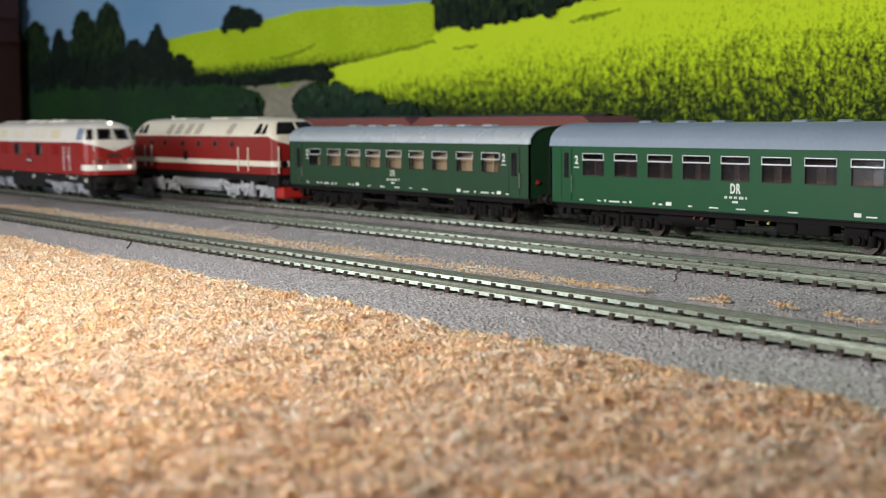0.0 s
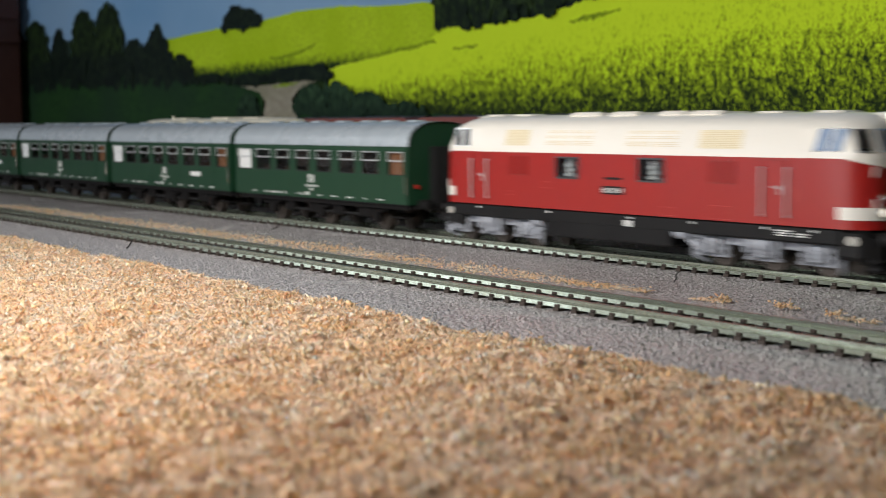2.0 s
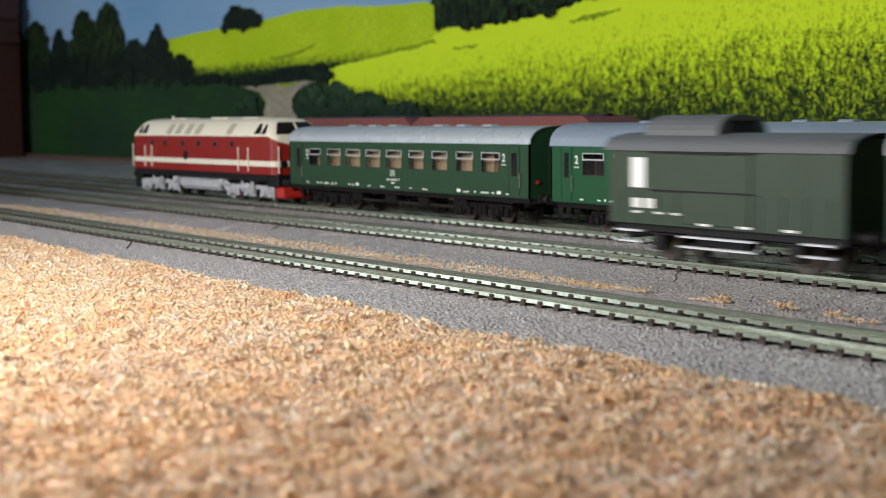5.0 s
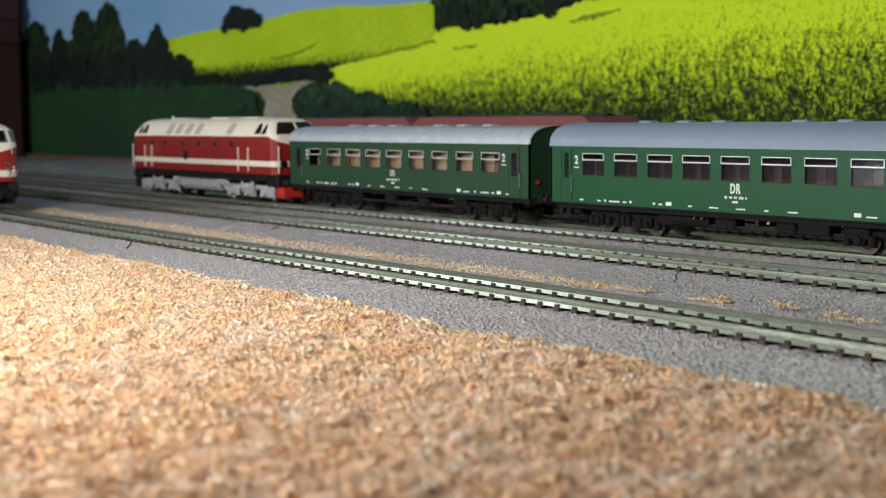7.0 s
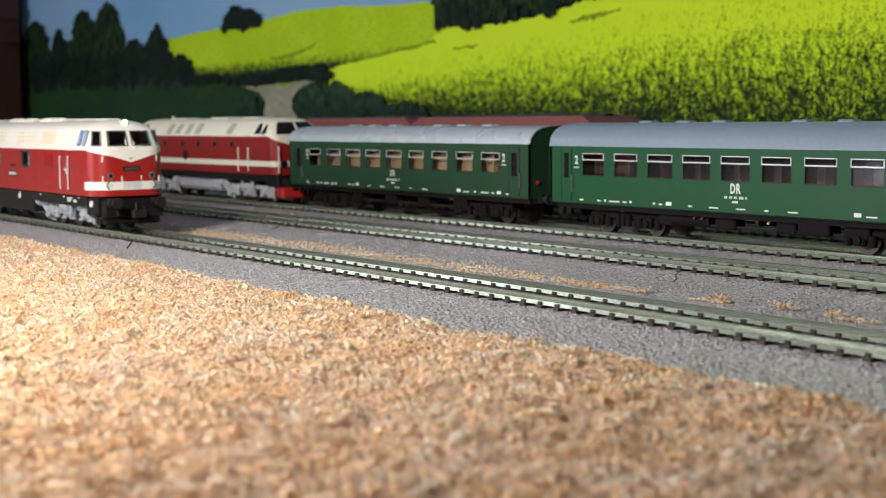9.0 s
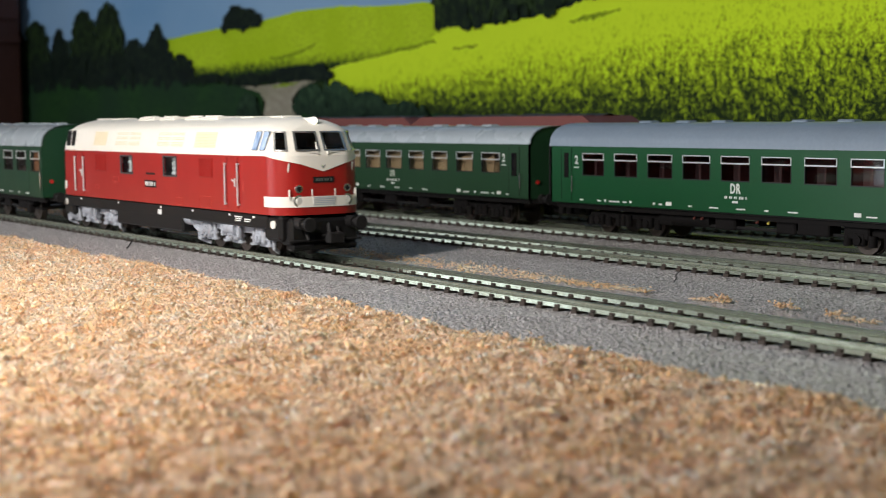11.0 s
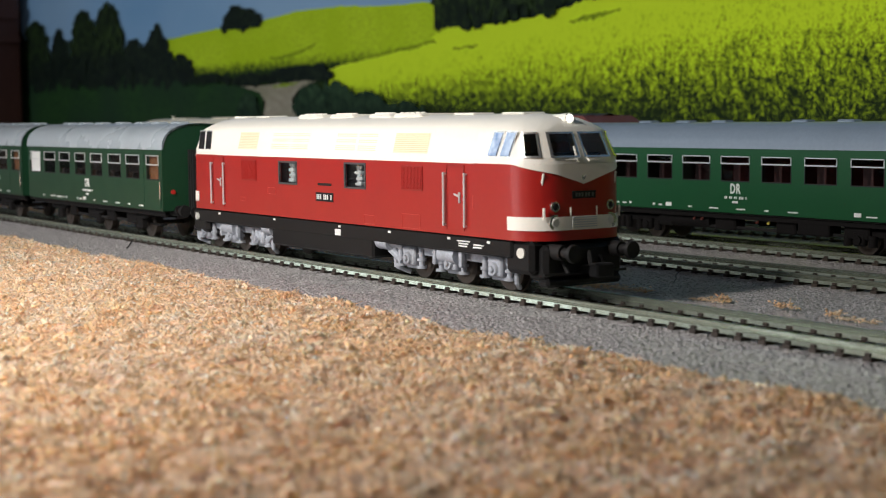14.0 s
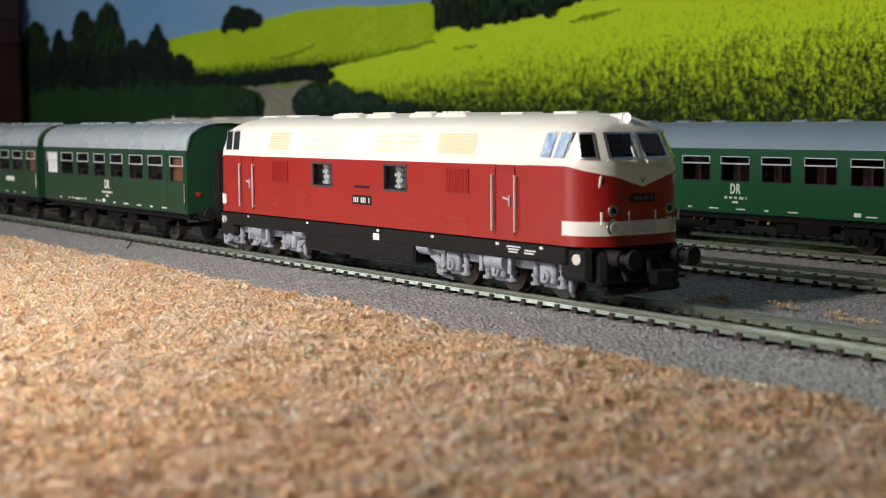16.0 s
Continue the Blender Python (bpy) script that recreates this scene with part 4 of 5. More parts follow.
def hopper_wagon(at):
    """Red-brown hopper wagon with sloped ends and a dark load."""
    Wg = thing("hopper_wagon", "oxide red model hopper wagon carrying a dark load", "freight wagon", at, group="hopper wagons")
    a, b, c = 0.0690, 0.0800, 0.0560
    bm = bmesh.new()
    rows = []
    for z, hx, hy in ((0.0120, c, 0.012), (0.0200, b, 0.0165), (0.0430, b, 0.0168), (0.0485, a, 0.0160)):
        rows.append([(-hx, -hy, z), (hx, -hy, z), (hx, hy, z), (-hx, hy, z), (-hx, -hy, z)])
    sheet(bm, rows)
    part("body", bm, OXIDE, Wg)
    bm = bmesh.new()
    grid = []
    for i in range(40):
        x = -a + 2 * a * i / 39
        grid.append([(x, -0.0158 + 0.0316 * j / 9, 0.0482 + 0.0016 * noise.noise((x * 260, j * 0.9, 1)) * (0 < j < 9) + 0.0008 * math.sin(math.pi * j / 9)) for j in range(10)])
    part("load", sheet(bm, grid), COAL, Wg)
    part("underframe", boxes((-b, b, -0.013, 0.013, 0.0095, 0.0122)), BLACKP, Wg)
    for x in (-0.062, -0.041, 0.041, 0.062):
        wheelset(Wg, x, 0.0056)
    for e in (-1, 1):
        buffers(Wg, e, b - 0.003)
    for k in range(9):
        x = -0.064 + k * 0.016
        part("rib", boxes((x - 0.0007, x + 0.0007, -0.0176, -0.0166, 0.0200, 0.0432), (x - 0.0007, x + 0.0007, 0.0166, 0.0176, 0.0200, 0.0432)), OXIDE, Wg)
    return Wg

# ---- setting: board, ground cover, tracks ----
BED = -0.0034


def ground_mat():
    """Grey granulated sheet, finely pitted and slightly shiny; pit shade and pale glints painted in."""
    m = mat("grey_granulated_bed", (0.60, 0.565, 0.57), 0.24, scales=(18, 350), var=0.3, tint=(0.40, 0.375, 0.38), spec=1.0)
    nt = m.node_tree
    bs = nt.nodes["Principled BSDF"]
    tc = nt.nodes.new("ShaderNodeTexCoord")

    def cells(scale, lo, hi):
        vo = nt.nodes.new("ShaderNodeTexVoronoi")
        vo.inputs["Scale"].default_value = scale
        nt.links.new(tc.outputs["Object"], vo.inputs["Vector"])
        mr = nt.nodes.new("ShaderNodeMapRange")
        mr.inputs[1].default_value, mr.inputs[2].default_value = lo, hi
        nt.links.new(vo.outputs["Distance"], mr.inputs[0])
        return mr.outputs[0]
    pit_shade, grains, painted_glints = cells(720, 0.14, 0.46), cells(720, 0.10, 0.60), cells(300, 0.10, 0.06)
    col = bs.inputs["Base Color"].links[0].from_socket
    # painted shade: the colour darkens in the hollows of the bump
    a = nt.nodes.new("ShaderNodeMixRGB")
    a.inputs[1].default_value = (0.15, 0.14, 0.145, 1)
    nt.links.new(pit_shade, a.inputs[0])
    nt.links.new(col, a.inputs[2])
    # tiny near-white dots in the colour imitate sparkles of light on the bed
    b = nt.nodes.new("ShaderNodeMixRGB")
    b.inputs[2].default_value = (0.85, 0.83, 0.80, 1)
    nt.links.new(painted_glints, b.inputs[0])
    nt.links.new(a.outputs[0], b.inputs[1])
    nt.links.new(b.outputs[0], bs.inputs["Base Color"])
    dome = nt.nodes.new("ShaderNodeMath")
    dome.operation = "POWER"
    dome.inputs[1].default_value = 0.8
    nt.links.new(grains, dome.inputs[0])
    bp = nt.nodes.new("ShaderNodeBump")
    bp.inputs["Strength"].default_value = 1.0
    bp.inputs["Distance"].default_value = 0.0014
    nt.links.new(dome.outputs[0], bp.inputs["Height"])
    nt.links.new(bp.outputs[0], bs.inputs["Normal"])
    return m


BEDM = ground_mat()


def waxy(m, weight, rough):
    """Lets light soak into small translucent crumbs."""
    b = m.node_tree.nodes["Principled BSDF"]
    b.inputs["Subsurface Weight"].default_value = weight
    b.inputs["Subsurface Radius"].default_value = (1.0, 0.6, 0.35)
    b.inputs["Subsurface Scale"].default_value = 0.0016
    b.inputs["Coat Weight"].default_value = 0.35
    b.inputs["Coat Roughness"].default_value = rough


FLOCK = mat("tan_scatter", (0.90, 0.72, 0.56), 0.8, scales=(24, 120, 420, 1200), var=0.5, tint=(0.76, 0.43, 0.23))
FLOCKC = mat("tan_fibres", (0.97, 0.84, 0.70), 0.32, scales=(45, 170, 480), var=0.9, tint=(0.80, 0.43, 0.215), island=0.32)
GRAIN = mat("grey_bed_grains", (0.54, 0.515, 0.513), 0.12, scales=(20, 300), var=0.3, tint=(0.36, 0.345, 0.35), spec=1.0, island=0.2, coat=0.6)
GLINT_FLAKE = mat("pale_glint_flakes", (0.93, 0.88, 0.80), 0.18, scales=(200,), var=0.2, tint=(0.85, 0.65, 0.45), coat=0.5)
waxy(FLOCK, 0.3, 0.35)
waxy(FLOCKC, 0.65, 0.14)

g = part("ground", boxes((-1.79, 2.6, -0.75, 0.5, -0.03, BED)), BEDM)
tagged(g, "dark grey granulated model railway baseboard", "ground", kind="structure")


def chips(name, pts, size, material, seed, lift=0.0004, share=0.10, tilt=0.6):
    """Scattered little flakes, each a squashed irregular octahedron."""
    rs = np.random.RandomState(seed)
    n = len(pts)
    base = np.array([(1, 0, 0), (-1, 0, 0), (0, 1, 0), (0, -1, 0), (0, 0, 1), (0, 0, -1)], float)
    tri = np.array([(0, 2, 4), (2, 1, 4), (1, 3, 4), (3, 0, 4), (2, 0, 5), (1, 2, 5), (3, 1, 5), (0, 3, 5)])
    fibre = rs.uniform(0, 1, (n, 1)) < share
    dims = size * np.where(fibre, (1.9, 0.30, 0.5), (1, 1, 1)) * np.exp(np.clip(rs.normal(-0.1, 0.45, (n, 1)), -0.9, 0.6)) * np.stack([rs.uniform(0.6, 1.3, n), rs.uniform(0.4, 1.0, n), rs.uniform(0.2, 0.5, n)], 1)
    v = base[None] * dims[:, None] * rs.uniform(0.5, 1.25, (n, 6, 1))
    a, b, c = rs.uniform(0, 6.28, n), rs.uniform(-tilt, tilt, n), rs.uniform(-tilt, tilt, n)
    ca, sa, cb, sb, cc, sc = np.cos(a), np.sin(a), np.cos(b), np.sin(b), np.cos(c), np.sin(c)
    x, y, z = v[..., 0].copy(), v[..., 1].copy(), v[..., 2].copy()
    y, z = y * cb[:, None] - z * sb[:, None], y * sb[:, None] + z * cb[:, None]
    x, z = x * cc[:, None] + z * sc[:, None], -x * sc[:, None] + z * cc[:, None]
    x, y = x * ca[:, None] - y * sa[:, None], x * sa[:, None] + y * ca[:, None]
    v = np.stack([x, y, z], -1) + np.asarray(pts)[:, None] + (0, 0, lift)
    f = (tri[None] + 6 * np.arange(n)[:, None, None]).reshape(-1, 3)
    me = bpy.data.meshes.new(name)
    me.from_pydata(v.reshape(-1, 3).tolist(), [], f.tolist())
    me.polygons.foreach_set("use_smooth", [True] * len(f))
    me.materials.append(material)
    return new(name, me)


def wave(x, y, k, seed):
    """Cheap smooth noise on arrays: a sum of crossed sines."""
    rs = np.random.RandomState(seed)
    out = np.zeros_like(x)
    for i in range(7):
        w = rs.uniform(0, 6.28)
        kk = k * rs.uniform(0.6, 1.7)
        out += np.sin(kk * (x * math.cos(w) + y * math.sin(w)) + rs.uniform(0, 6.28))
    return out / 7


def flock_height(x, y):
    edge = -0.0500 - 0.010 * x + 0.0042 * wave(x, 0 * x, 95, 1) + 0.0026 * wave(x, 0 * x, 420, 2)
    up = np.clip((edge - y) / 0.004, 0, 1)
    z = 0.0009 * wave(x, y, 150, 3) + 0.0012 * wave(x, y, 480, 4) + 0.0006 * wave(x, y, 1300, 5)
    return BED + up * (0.0016 + z) - (1 - up) * 0.0006, edge


def scatter_field():
    xs = np.arange(-0.62, 0.40, 0.0014)
    ys = np.arange(-0.33, -0.036, 0.0014)
    X, Y = np.meshgrid(xs, ys, indexing="ij")
    rs = np.random.RandomState(5)
    Z, _ = flock_height(X, Y)
    Z = Z + rs.uniform(-0.00015, 0.00015, Z.shape)
    nx, ny = X.shape
    v = np.stack([X, Y, Z], -1).reshape(-1, 3)
    i = np.arange(nx * ny).reshape(nx, ny)
    f = np.stack([i[:-1, :-1], i[1:, :-1], i[1:, 1:], i[:-1, 1:]], -1).reshape(-1, 4)
    me = bpy.data.meshes.new("scatter_ground")
    me.from_pydata(v.tolist(), [], f.tolist())
    me.materials.append(FLOCK)
    ob = new("scatter_ground", me)
    tagged(ob, "coarse tan and orange scatter material beside the tracks", "scatter material", kind="stuff")
    # loose crumbs and fibres on the part of the field beside the stand
    n = 700000
    px, py = rs.uniform(-0.45, 0.33, n), rs.uniform(-0.24, -0.040, n)
    ang = np.arctan2(-(px - 0.368), py + 0.246) - radians(54.9)
    z, edge = flock_height(px, py)
    keep = (np.abs(ang) < radians(20)) & (py < edge + rs.uniform(-0.001, 0.002, n)) & (px + py < 0.20)
    p = np.stack([px, py, z + 0.0002], -1)[keep][:215000]
    c = chips("scatter_fibres", p[:150000], 0.00054, FLOCKC, 8, 0.0001, 0.6, 0.6)
    tagged(c, "loose pale tan and rust fibres lying on the scatter", "scatter material", kind="stuff")
    # fluffier tufts stand up between them
    q = p[150000:]
    tuft = wave(q[:, 0], q[:, 1], 700, 21) + 0.6 * wave(q[:, 0], q[:, 1], 1700, 22)
    q = q[tuft > -0.05] + (0, 0, 0.0004)
    c = chips("scatter_tufts", q, 0.00076, FLOCKC, 11, 0.0002, 0.7, 0.9)
    tagged(c, "pale fibres gathered in loose tufts on the scatter", "scatter material", kind="stuff")
    # added near-white flakes stand in for glints of light on the fibres
    q = p[::60] + (0.0003, 0.0002, 0.0008)
    c = chips("scatter_flakes", q, 0.00042, GLINT_FLAKE, 12, 0.0001)
    tagged(c, "glossy whitish flakes added as glints of light on the tan scatter", "scatter material", kind="stuff")
    # raised grains of the grey bed beside the first tracks
    n = 260000
    px, py = rs.uniform(-0.40, 0.24, n), rs.uniform(-0.050, 0.150, n)
    ang = np.arctan2(-(px - 0.368), py + 0.246) - radians(54.9)
    keep = np.abs(ang) < radians(19)
    for yt in (0.0, 0.0939):
        keep &= np.abs(np.abs(py - yt) - 0.00835) > 0.0012
    p = np.stack([px, py, np.full(n, BED)], -1)[keep][:48000]
    c = chips("bed_grains", p, 0.00040, GRAIN, 14, 0.00002)
    tagged(c, "fine shiny grey grains of the track bed", "ballast", kind="stuff")
    # thin ribbon between the first two tracks
    n = 8000
    px = rs.uniform(-0.50, 0.15, n)
    mid = 0.0345 + 0.0015 * wave(px, 0 * px, 40, 6)
    wid = (0.0105 + 0.002 * wave(px, 0 * px, 90, 7) + 0.002 * wave(px, 0 * px, 400, 17)) * np.clip((0.11 - px) / 0.11, 0.28, 1)
    py = mid + wid * rs.normal(0, 0.5, n)
    keep = ((px < 0.07) | (wave(px, 0 * px, 260, 9) > 0.15)) & (py > 0.0135)
    p = np.stack([px, py, np.full(n, BED + 0.0003)], -1)[keep]
    c = chips("scatter_ribbon", p, 0.00052, FLOCKC, 9, 0.0003, 0.3)
    tagged(c, "narrow ribbon of tan scatter between two tracks", "scatter material", kind="stuff")
    # stray lumps
    for x, y, r in ((0.1240, -0.0505, 0.0014), (0.0969, 0.0366, 0.0018), (0.1189, 0.0374, 0.0019), (0.1349, 0.0368, 0.0014)):
        k = 70
        p = np.stack([x + rs.normal(0, r, k), y + rs.normal(0, r * 0.5, k), BED + 0.0003 + np.abs(rs.normal(0, r * 0.4, k))], -1)
        c = chips("scatter_lump", p, 0.0006, FLOCKC, 10)
        tagged(c, "small loose lump of tan scatter on the bed", "scatter material", kind="stuff")


scatter_field()


def track(name, y, label, near):
    T = thing(name, label, "railway track", pose(0, y, 0), kind="structure")
    x0, x1 = -1.8, 2.55
    for s in (-1, 1):
        yy = s * 0.00835
        bm = bmesh.new()
        half = [(-0.0012, -0.0024), (-0.00075, -0.0014), (-0.0004, -0.0012), (-0.0004, -0.0010), (-0.00065, -0.0008), (-0.00065, -0.0001), (-0.0005, 0.0)]
        prof = half + [(-a, b) for a, b in half[::-1]]
        n = 1
        sheet(bm, [[(x0 + (x1 - x0) * k / n, yy + a, b) for a, b in prof] for k in range(n + 1)])
        part("rail", bm, RAILTOP, T, "greenish grey metal rail")
    bm = boxes((-0.00115, 0.00115, -0.0101, 0.0101, BED - 0.0004, -0.0024), (-0.0008, 0.0008, -0.0099, -0.0068, -0.0024, -0.0016), (-0.0008, 0.0008, 0.0068, 0.0099, -0.0024, -0.0016), bev=0.0002)
    first = part("sleeper", bm, SLEEPER, T)
    first.location = (near[0], 0, 0)
    pitch = 0.0071
    k = 1
    while near[0] + k * pitch < near[1]:
        o = new("sleeper", first.data)
        o.parent = T
        o.location = (near[0] + k * pitch, 0, 0)
        k += 1
    vs, fs = [], []
    src_v = [tuple(v.co) for v in first.data.vertices]
    src_f = [tuple(p.vertices) for p in first.data.polygons]
    x = x0 + ((near[0] - x0) % pitch)
    while x < x1:
        if not near[0] - pitch / 2 < x < near[0] + k * pitch - pitch / 2:
            b = len(vs)
            vs += [(c[0] + x, c[1], c[2]) for c in src_v]
            fs += [tuple(i + b for i in f) for f in src_f]
        x += pitch
    me = bpy.data.meshes.new("far_sleepers")
    me.from_pydata(vs, [], fs)
    me.materials.append(SLEEPER)
    o = new("far_sleepers", me)
    o.parent = T
    o["kind"] = "stuff"
    return T


Y1, Y2, Y3, Y4 = 0.0, 0.0939, 0.1570, 0.2200


def twig(points, r, label):
    bm = bmesh.new()
    for a, b in zip(points, points[1:]):
        rod(bm, a, b, r, r * 0.8, seg=6)
    tagged(part("twig", bm, BLACK), label, "debris")


twig([(-0.1675, -0.0245, BED + 0.0002), (-0.1660, -0.0238, BED + 0.0014), (-0.1655, -0.0232, BED + 0.0030)], 0.00035, "tiny dark splinter standing in the grey bed")
twig([(-0.215, 0.066, BED + 0.0001), (-0.225, 0.0740, BED + 0.0003), (-0.236, 0.0815, BED + 0.0002)], 0.00030, "thin dark fibre lying on the grey bed")
twig([(0.054, 0.0605, BED), (0.0465, 0.0690, BED + 0.0001), (0.0405, 0.0745, BED), (0.0335, 0.0830, BED + 0.0001)], 0.00018, "dark seam between two bed sections")
track("track_1", Y1, "model railway track with greenish rails on brown sleepers", (-0.45, 0.22))
track("track_2", Y2, "model railway track with greenish rails and dark sleepers", (-0.60, 0.16))
track("track_3", Y3, "model railway track under the standing green coaches", (-0.45, 0.12))
track("track_4", Y4, "rear model railway track under the red wagons", (-0.40, -0.10))

# ---- printed landscape on the rear wall ----
WALL_Y = 0.5


def print_mat(name, a, b, scale, stretch=1.0, lo=0.4, hi=0.6, c=None, cscale=6.0, fade=None, island=0.0):
    """Printed paper: two inks mixed by a fine pattern, a third by a broad one; fade = (height, depth, ink): towards its foot the print runs into another ink."""
    m = bpy.data.materials.new(name)
    m.use_nodes = True
    nt = m.node_tree
    bs = nt.nodes["Principled BSDF"]
    bs.inputs["Roughness"].default_value = 0.75
    bs.inputs["Specular IOR Level"].default_value = 0.18
    tc = nt.nodes.new("ShaderNodeTexCoord")
    mp = nt.nodes.new("ShaderNodeMapping")
    mp.inputs["Scale"].default_value = (1, 1, stretch)
    nt.links.new(tc.outputs["Object"], mp.inputs[0])

    def pattern(sc, detail, lo, hi, vector):
        no = nt.nodes.new("ShaderNodeTexNoise")
        no.inputs["Scale"].default_value, no.inputs["Detail"].default_value = sc, detail
        nt.links.new(vector, no.inputs["Vector"])
        mr = nt.nodes.new("ShaderNodeMapRange")
        mr.inputs[1].default_value, mr.inputs[2].default_value = lo, hi
        nt.links.new(no.outputs[0], mr.inputs[0])
        return mr.outputs[0]

    def calc(op, a, b, clamp=False):
        n = nt.nodes.new("ShaderNodeMath")
        n.operation, n.use_clamp = op, clamp
        for i, q in enumerate((a, b)):
            if isinstance(q, (int, float)):
                n.inputs[i].default_value = q
            else:
                nt.links.new(q, n.inputs[i])
        return n.outputs[0]
    f = pattern(scale, 6, lo, hi, mp.outputs[0])
    if island:
        geo = nt.nodes.new("ShaderNodeNewGeometry")
        f = calc("ADD", f, calc("MULTIPLY", calc("SUBTRACT", geo.outputs["Random Per Island"], 0.6), island), True)
    mx = nt.nodes.new("ShaderNodeMixRGB")
    mx.inputs[1].default_value, mx.inputs[2].default_value = (*a, 1), (*b, 1)
    nt.links.new(f, mx.inputs[0])
    col = mx.outputs[0]
    if c:
        x2 = nt.nodes.new("ShaderNodeMixRGB")
        x2.inputs[2].default_value = (*c, 1)
        nt.links.new(pattern(cscale, 2, 0.4, 0.7, tc.outputs["Object"]), x2.inputs[0])
        nt.links.new(col, x2.inputs[1])
        col = x2.outputs[0]
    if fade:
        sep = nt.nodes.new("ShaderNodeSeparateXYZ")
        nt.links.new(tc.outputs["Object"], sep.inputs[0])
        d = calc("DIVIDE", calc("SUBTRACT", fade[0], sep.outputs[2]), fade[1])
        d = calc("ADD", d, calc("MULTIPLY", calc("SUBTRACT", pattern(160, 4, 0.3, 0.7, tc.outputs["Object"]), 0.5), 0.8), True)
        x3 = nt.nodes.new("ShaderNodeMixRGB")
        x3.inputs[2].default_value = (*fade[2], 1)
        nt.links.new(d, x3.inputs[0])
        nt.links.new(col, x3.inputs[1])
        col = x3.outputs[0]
    nt.links.new(col, bs.inputs["Base Color"])
    return m


def flower_mat():
    """Rape field print: bright heads above, stalks and leaves between them towards the lower rim."""
    m = bpy.data.materials.new("print_rape_flowers")
    m.use_nodes = True
    nt = m.node_tree
    N, K = nt.nodes, nt.links
    bs = N["Principled BSDF"]
    bs.inputs["Roughness"].default_value = 0.75
    bs.inputs["Specular IOR Level"].default_value = 0.18
    tc = N.new("ShaderNodeTexCoord")
    sep = N.new("ShaderNodeSeparateXYZ")
    K.new(tc.outputs["Object"], sep.inputs[0])

    def calc(op, a, b, clamp=False):
        n = N.new("ShaderNodeMath")
        n.operation, n.use_clamp = op, clamp
        for i, q in enumerate((a, b)):
            if isinstance(q, (int, float)):
                n.inputs[i].default_value = q
            else:
                K.new(q, n.inputs[i])
        return n.outputs[0]

    def tex(scale, stretch, detail):
        mp = N.new("ShaderNodeMapping")
        mp.inputs["Scale"].default_value = (1, 1, stretch)
        K.new(tc.outputs["Object"], mp.inputs[0])
        n = N.new("ShaderNodeTexNoise")
        n.inputs["Scale"].default_value, n.inputs["Detail"].default_value = scale, detail
        n.inputs["Roughness"].default_value = 0.62
        K.new(mp.outputs[0], n.inputs["Vector"])
        return calc("SUBTRACT", n.outputs[0], 0.5)
    # how deep into the stalks: the crop stands taller along the print
    rim = calc("ADD", calc("MULTIPLY", sep.outputs[0], 0.048), 0.120)
    span = calc("MAXIMUM", calc("ADD", calc("MULTIPLY", sep.outputs[0], 0.068), 0.073), 0.014)
    deep = calc("DIVIDE", calc("SUBTRACT", rim, sep.outputs[2]), span)
    amp = calc("ADD", calc("MULTIPLY", calc("ADD", deep, 0.85, True), 0.80), 0.20)
    heads = calc("ADD", calc("MULTIPLY", tex(280, 0.8, 6), 2.6), calc("MULTIPLY", tex(900, 0.8, 5), 4.4))
    stalks = calc("MULTIPLY", tex(460, 0.20, 3), 1.3)
    drift = calc("MULTIPLY", tex(45, 1.6, 3), 0.55)
    v = calc("ADD", calc("MULTIPLY", calc("ADD", heads, stalks), amp), calc("ADD", calc("MULTIPLY", calc("MAXIMUM", deep, -0.2), 0.86), drift))
    ramp = N.new("ShaderNodeValToRGB")
    els = ramp.color_ramp.elements
    els[0].position, els[0].color = 0.0, (0.74, 0.98, 0.030, 1)
    els[1].position, els[1].color = 1.0, (0.010, 0.022, 0.006, 1)
    for at, ink in ((0.22, (0.57, 0.81, 0.018)), (0.45, (0.27, 0.37, 0.012)), (0.68, (0.055, 0.095, 0.010))):
        e = els.new(at)
        e.color = (*ink, 1)
    K.new(calc("ADD", v, 0.08, True), ramp.inputs[0])
    K.new(ramp.outputs[0], bs.inputs["Base Color"])
    return m


P_SKY = print_mat("print_sky", (0.20, 0.40, 0.66), (0.28, 0.48, 0.72), 3, 2.0, 0.35, 0.7, (0.33, 0.52, 0.74), 2.0)
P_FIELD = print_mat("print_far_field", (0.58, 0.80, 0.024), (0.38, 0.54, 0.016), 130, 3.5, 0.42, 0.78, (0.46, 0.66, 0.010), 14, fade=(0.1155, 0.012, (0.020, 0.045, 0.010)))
P_FLOWER = flower_mat()
P_TREE = print_mat("print_trees", (0.007, 0.018, 0.009), (0.045, 0.085, 0.020), 150, 0.8, 0.42, 0.80, fade=(0.150, 0.045, (0.006, 0.012, 0.010)), island=0.55)
P_TREE2 = print_mat("print_shaded_trees", (0.006, 0.014, 0.011), (0.022, 0.040, 0.020), 150, 1.0, 0.42, 0.8, island=0.5)
P_MEADOW = print_mat("print_meadow", (0.012, 0.046, 0.014), (0.026, 0.080, 0.020), 60, 3.0, 0.3, 0.75, (0.014, 0.040, 0.020), 7)
P_BUSH = print_mat("print_bushes", (0.012, 0.034, 0.018), (0.050, 0.105, 0.050), 130, 1.0, 0.35, 0.75, fade=(0.075, 0.025, (0.012, 0.030, 0.018)), island=0.5)
P_LINE = print_mat("print_wheel_lines", (0.20, 0.30, 0.012), (0.36, 0.52, 0.012), 240, 2.0, 0.4, 0.65)
P_PATH = print_mat("print_path", (0.32, 0.29, 0.22), (0.44, 0.40, 0.31), 60, 3.0, 0.35, 0.7, (0.28, 0.27, 0.18), 25)

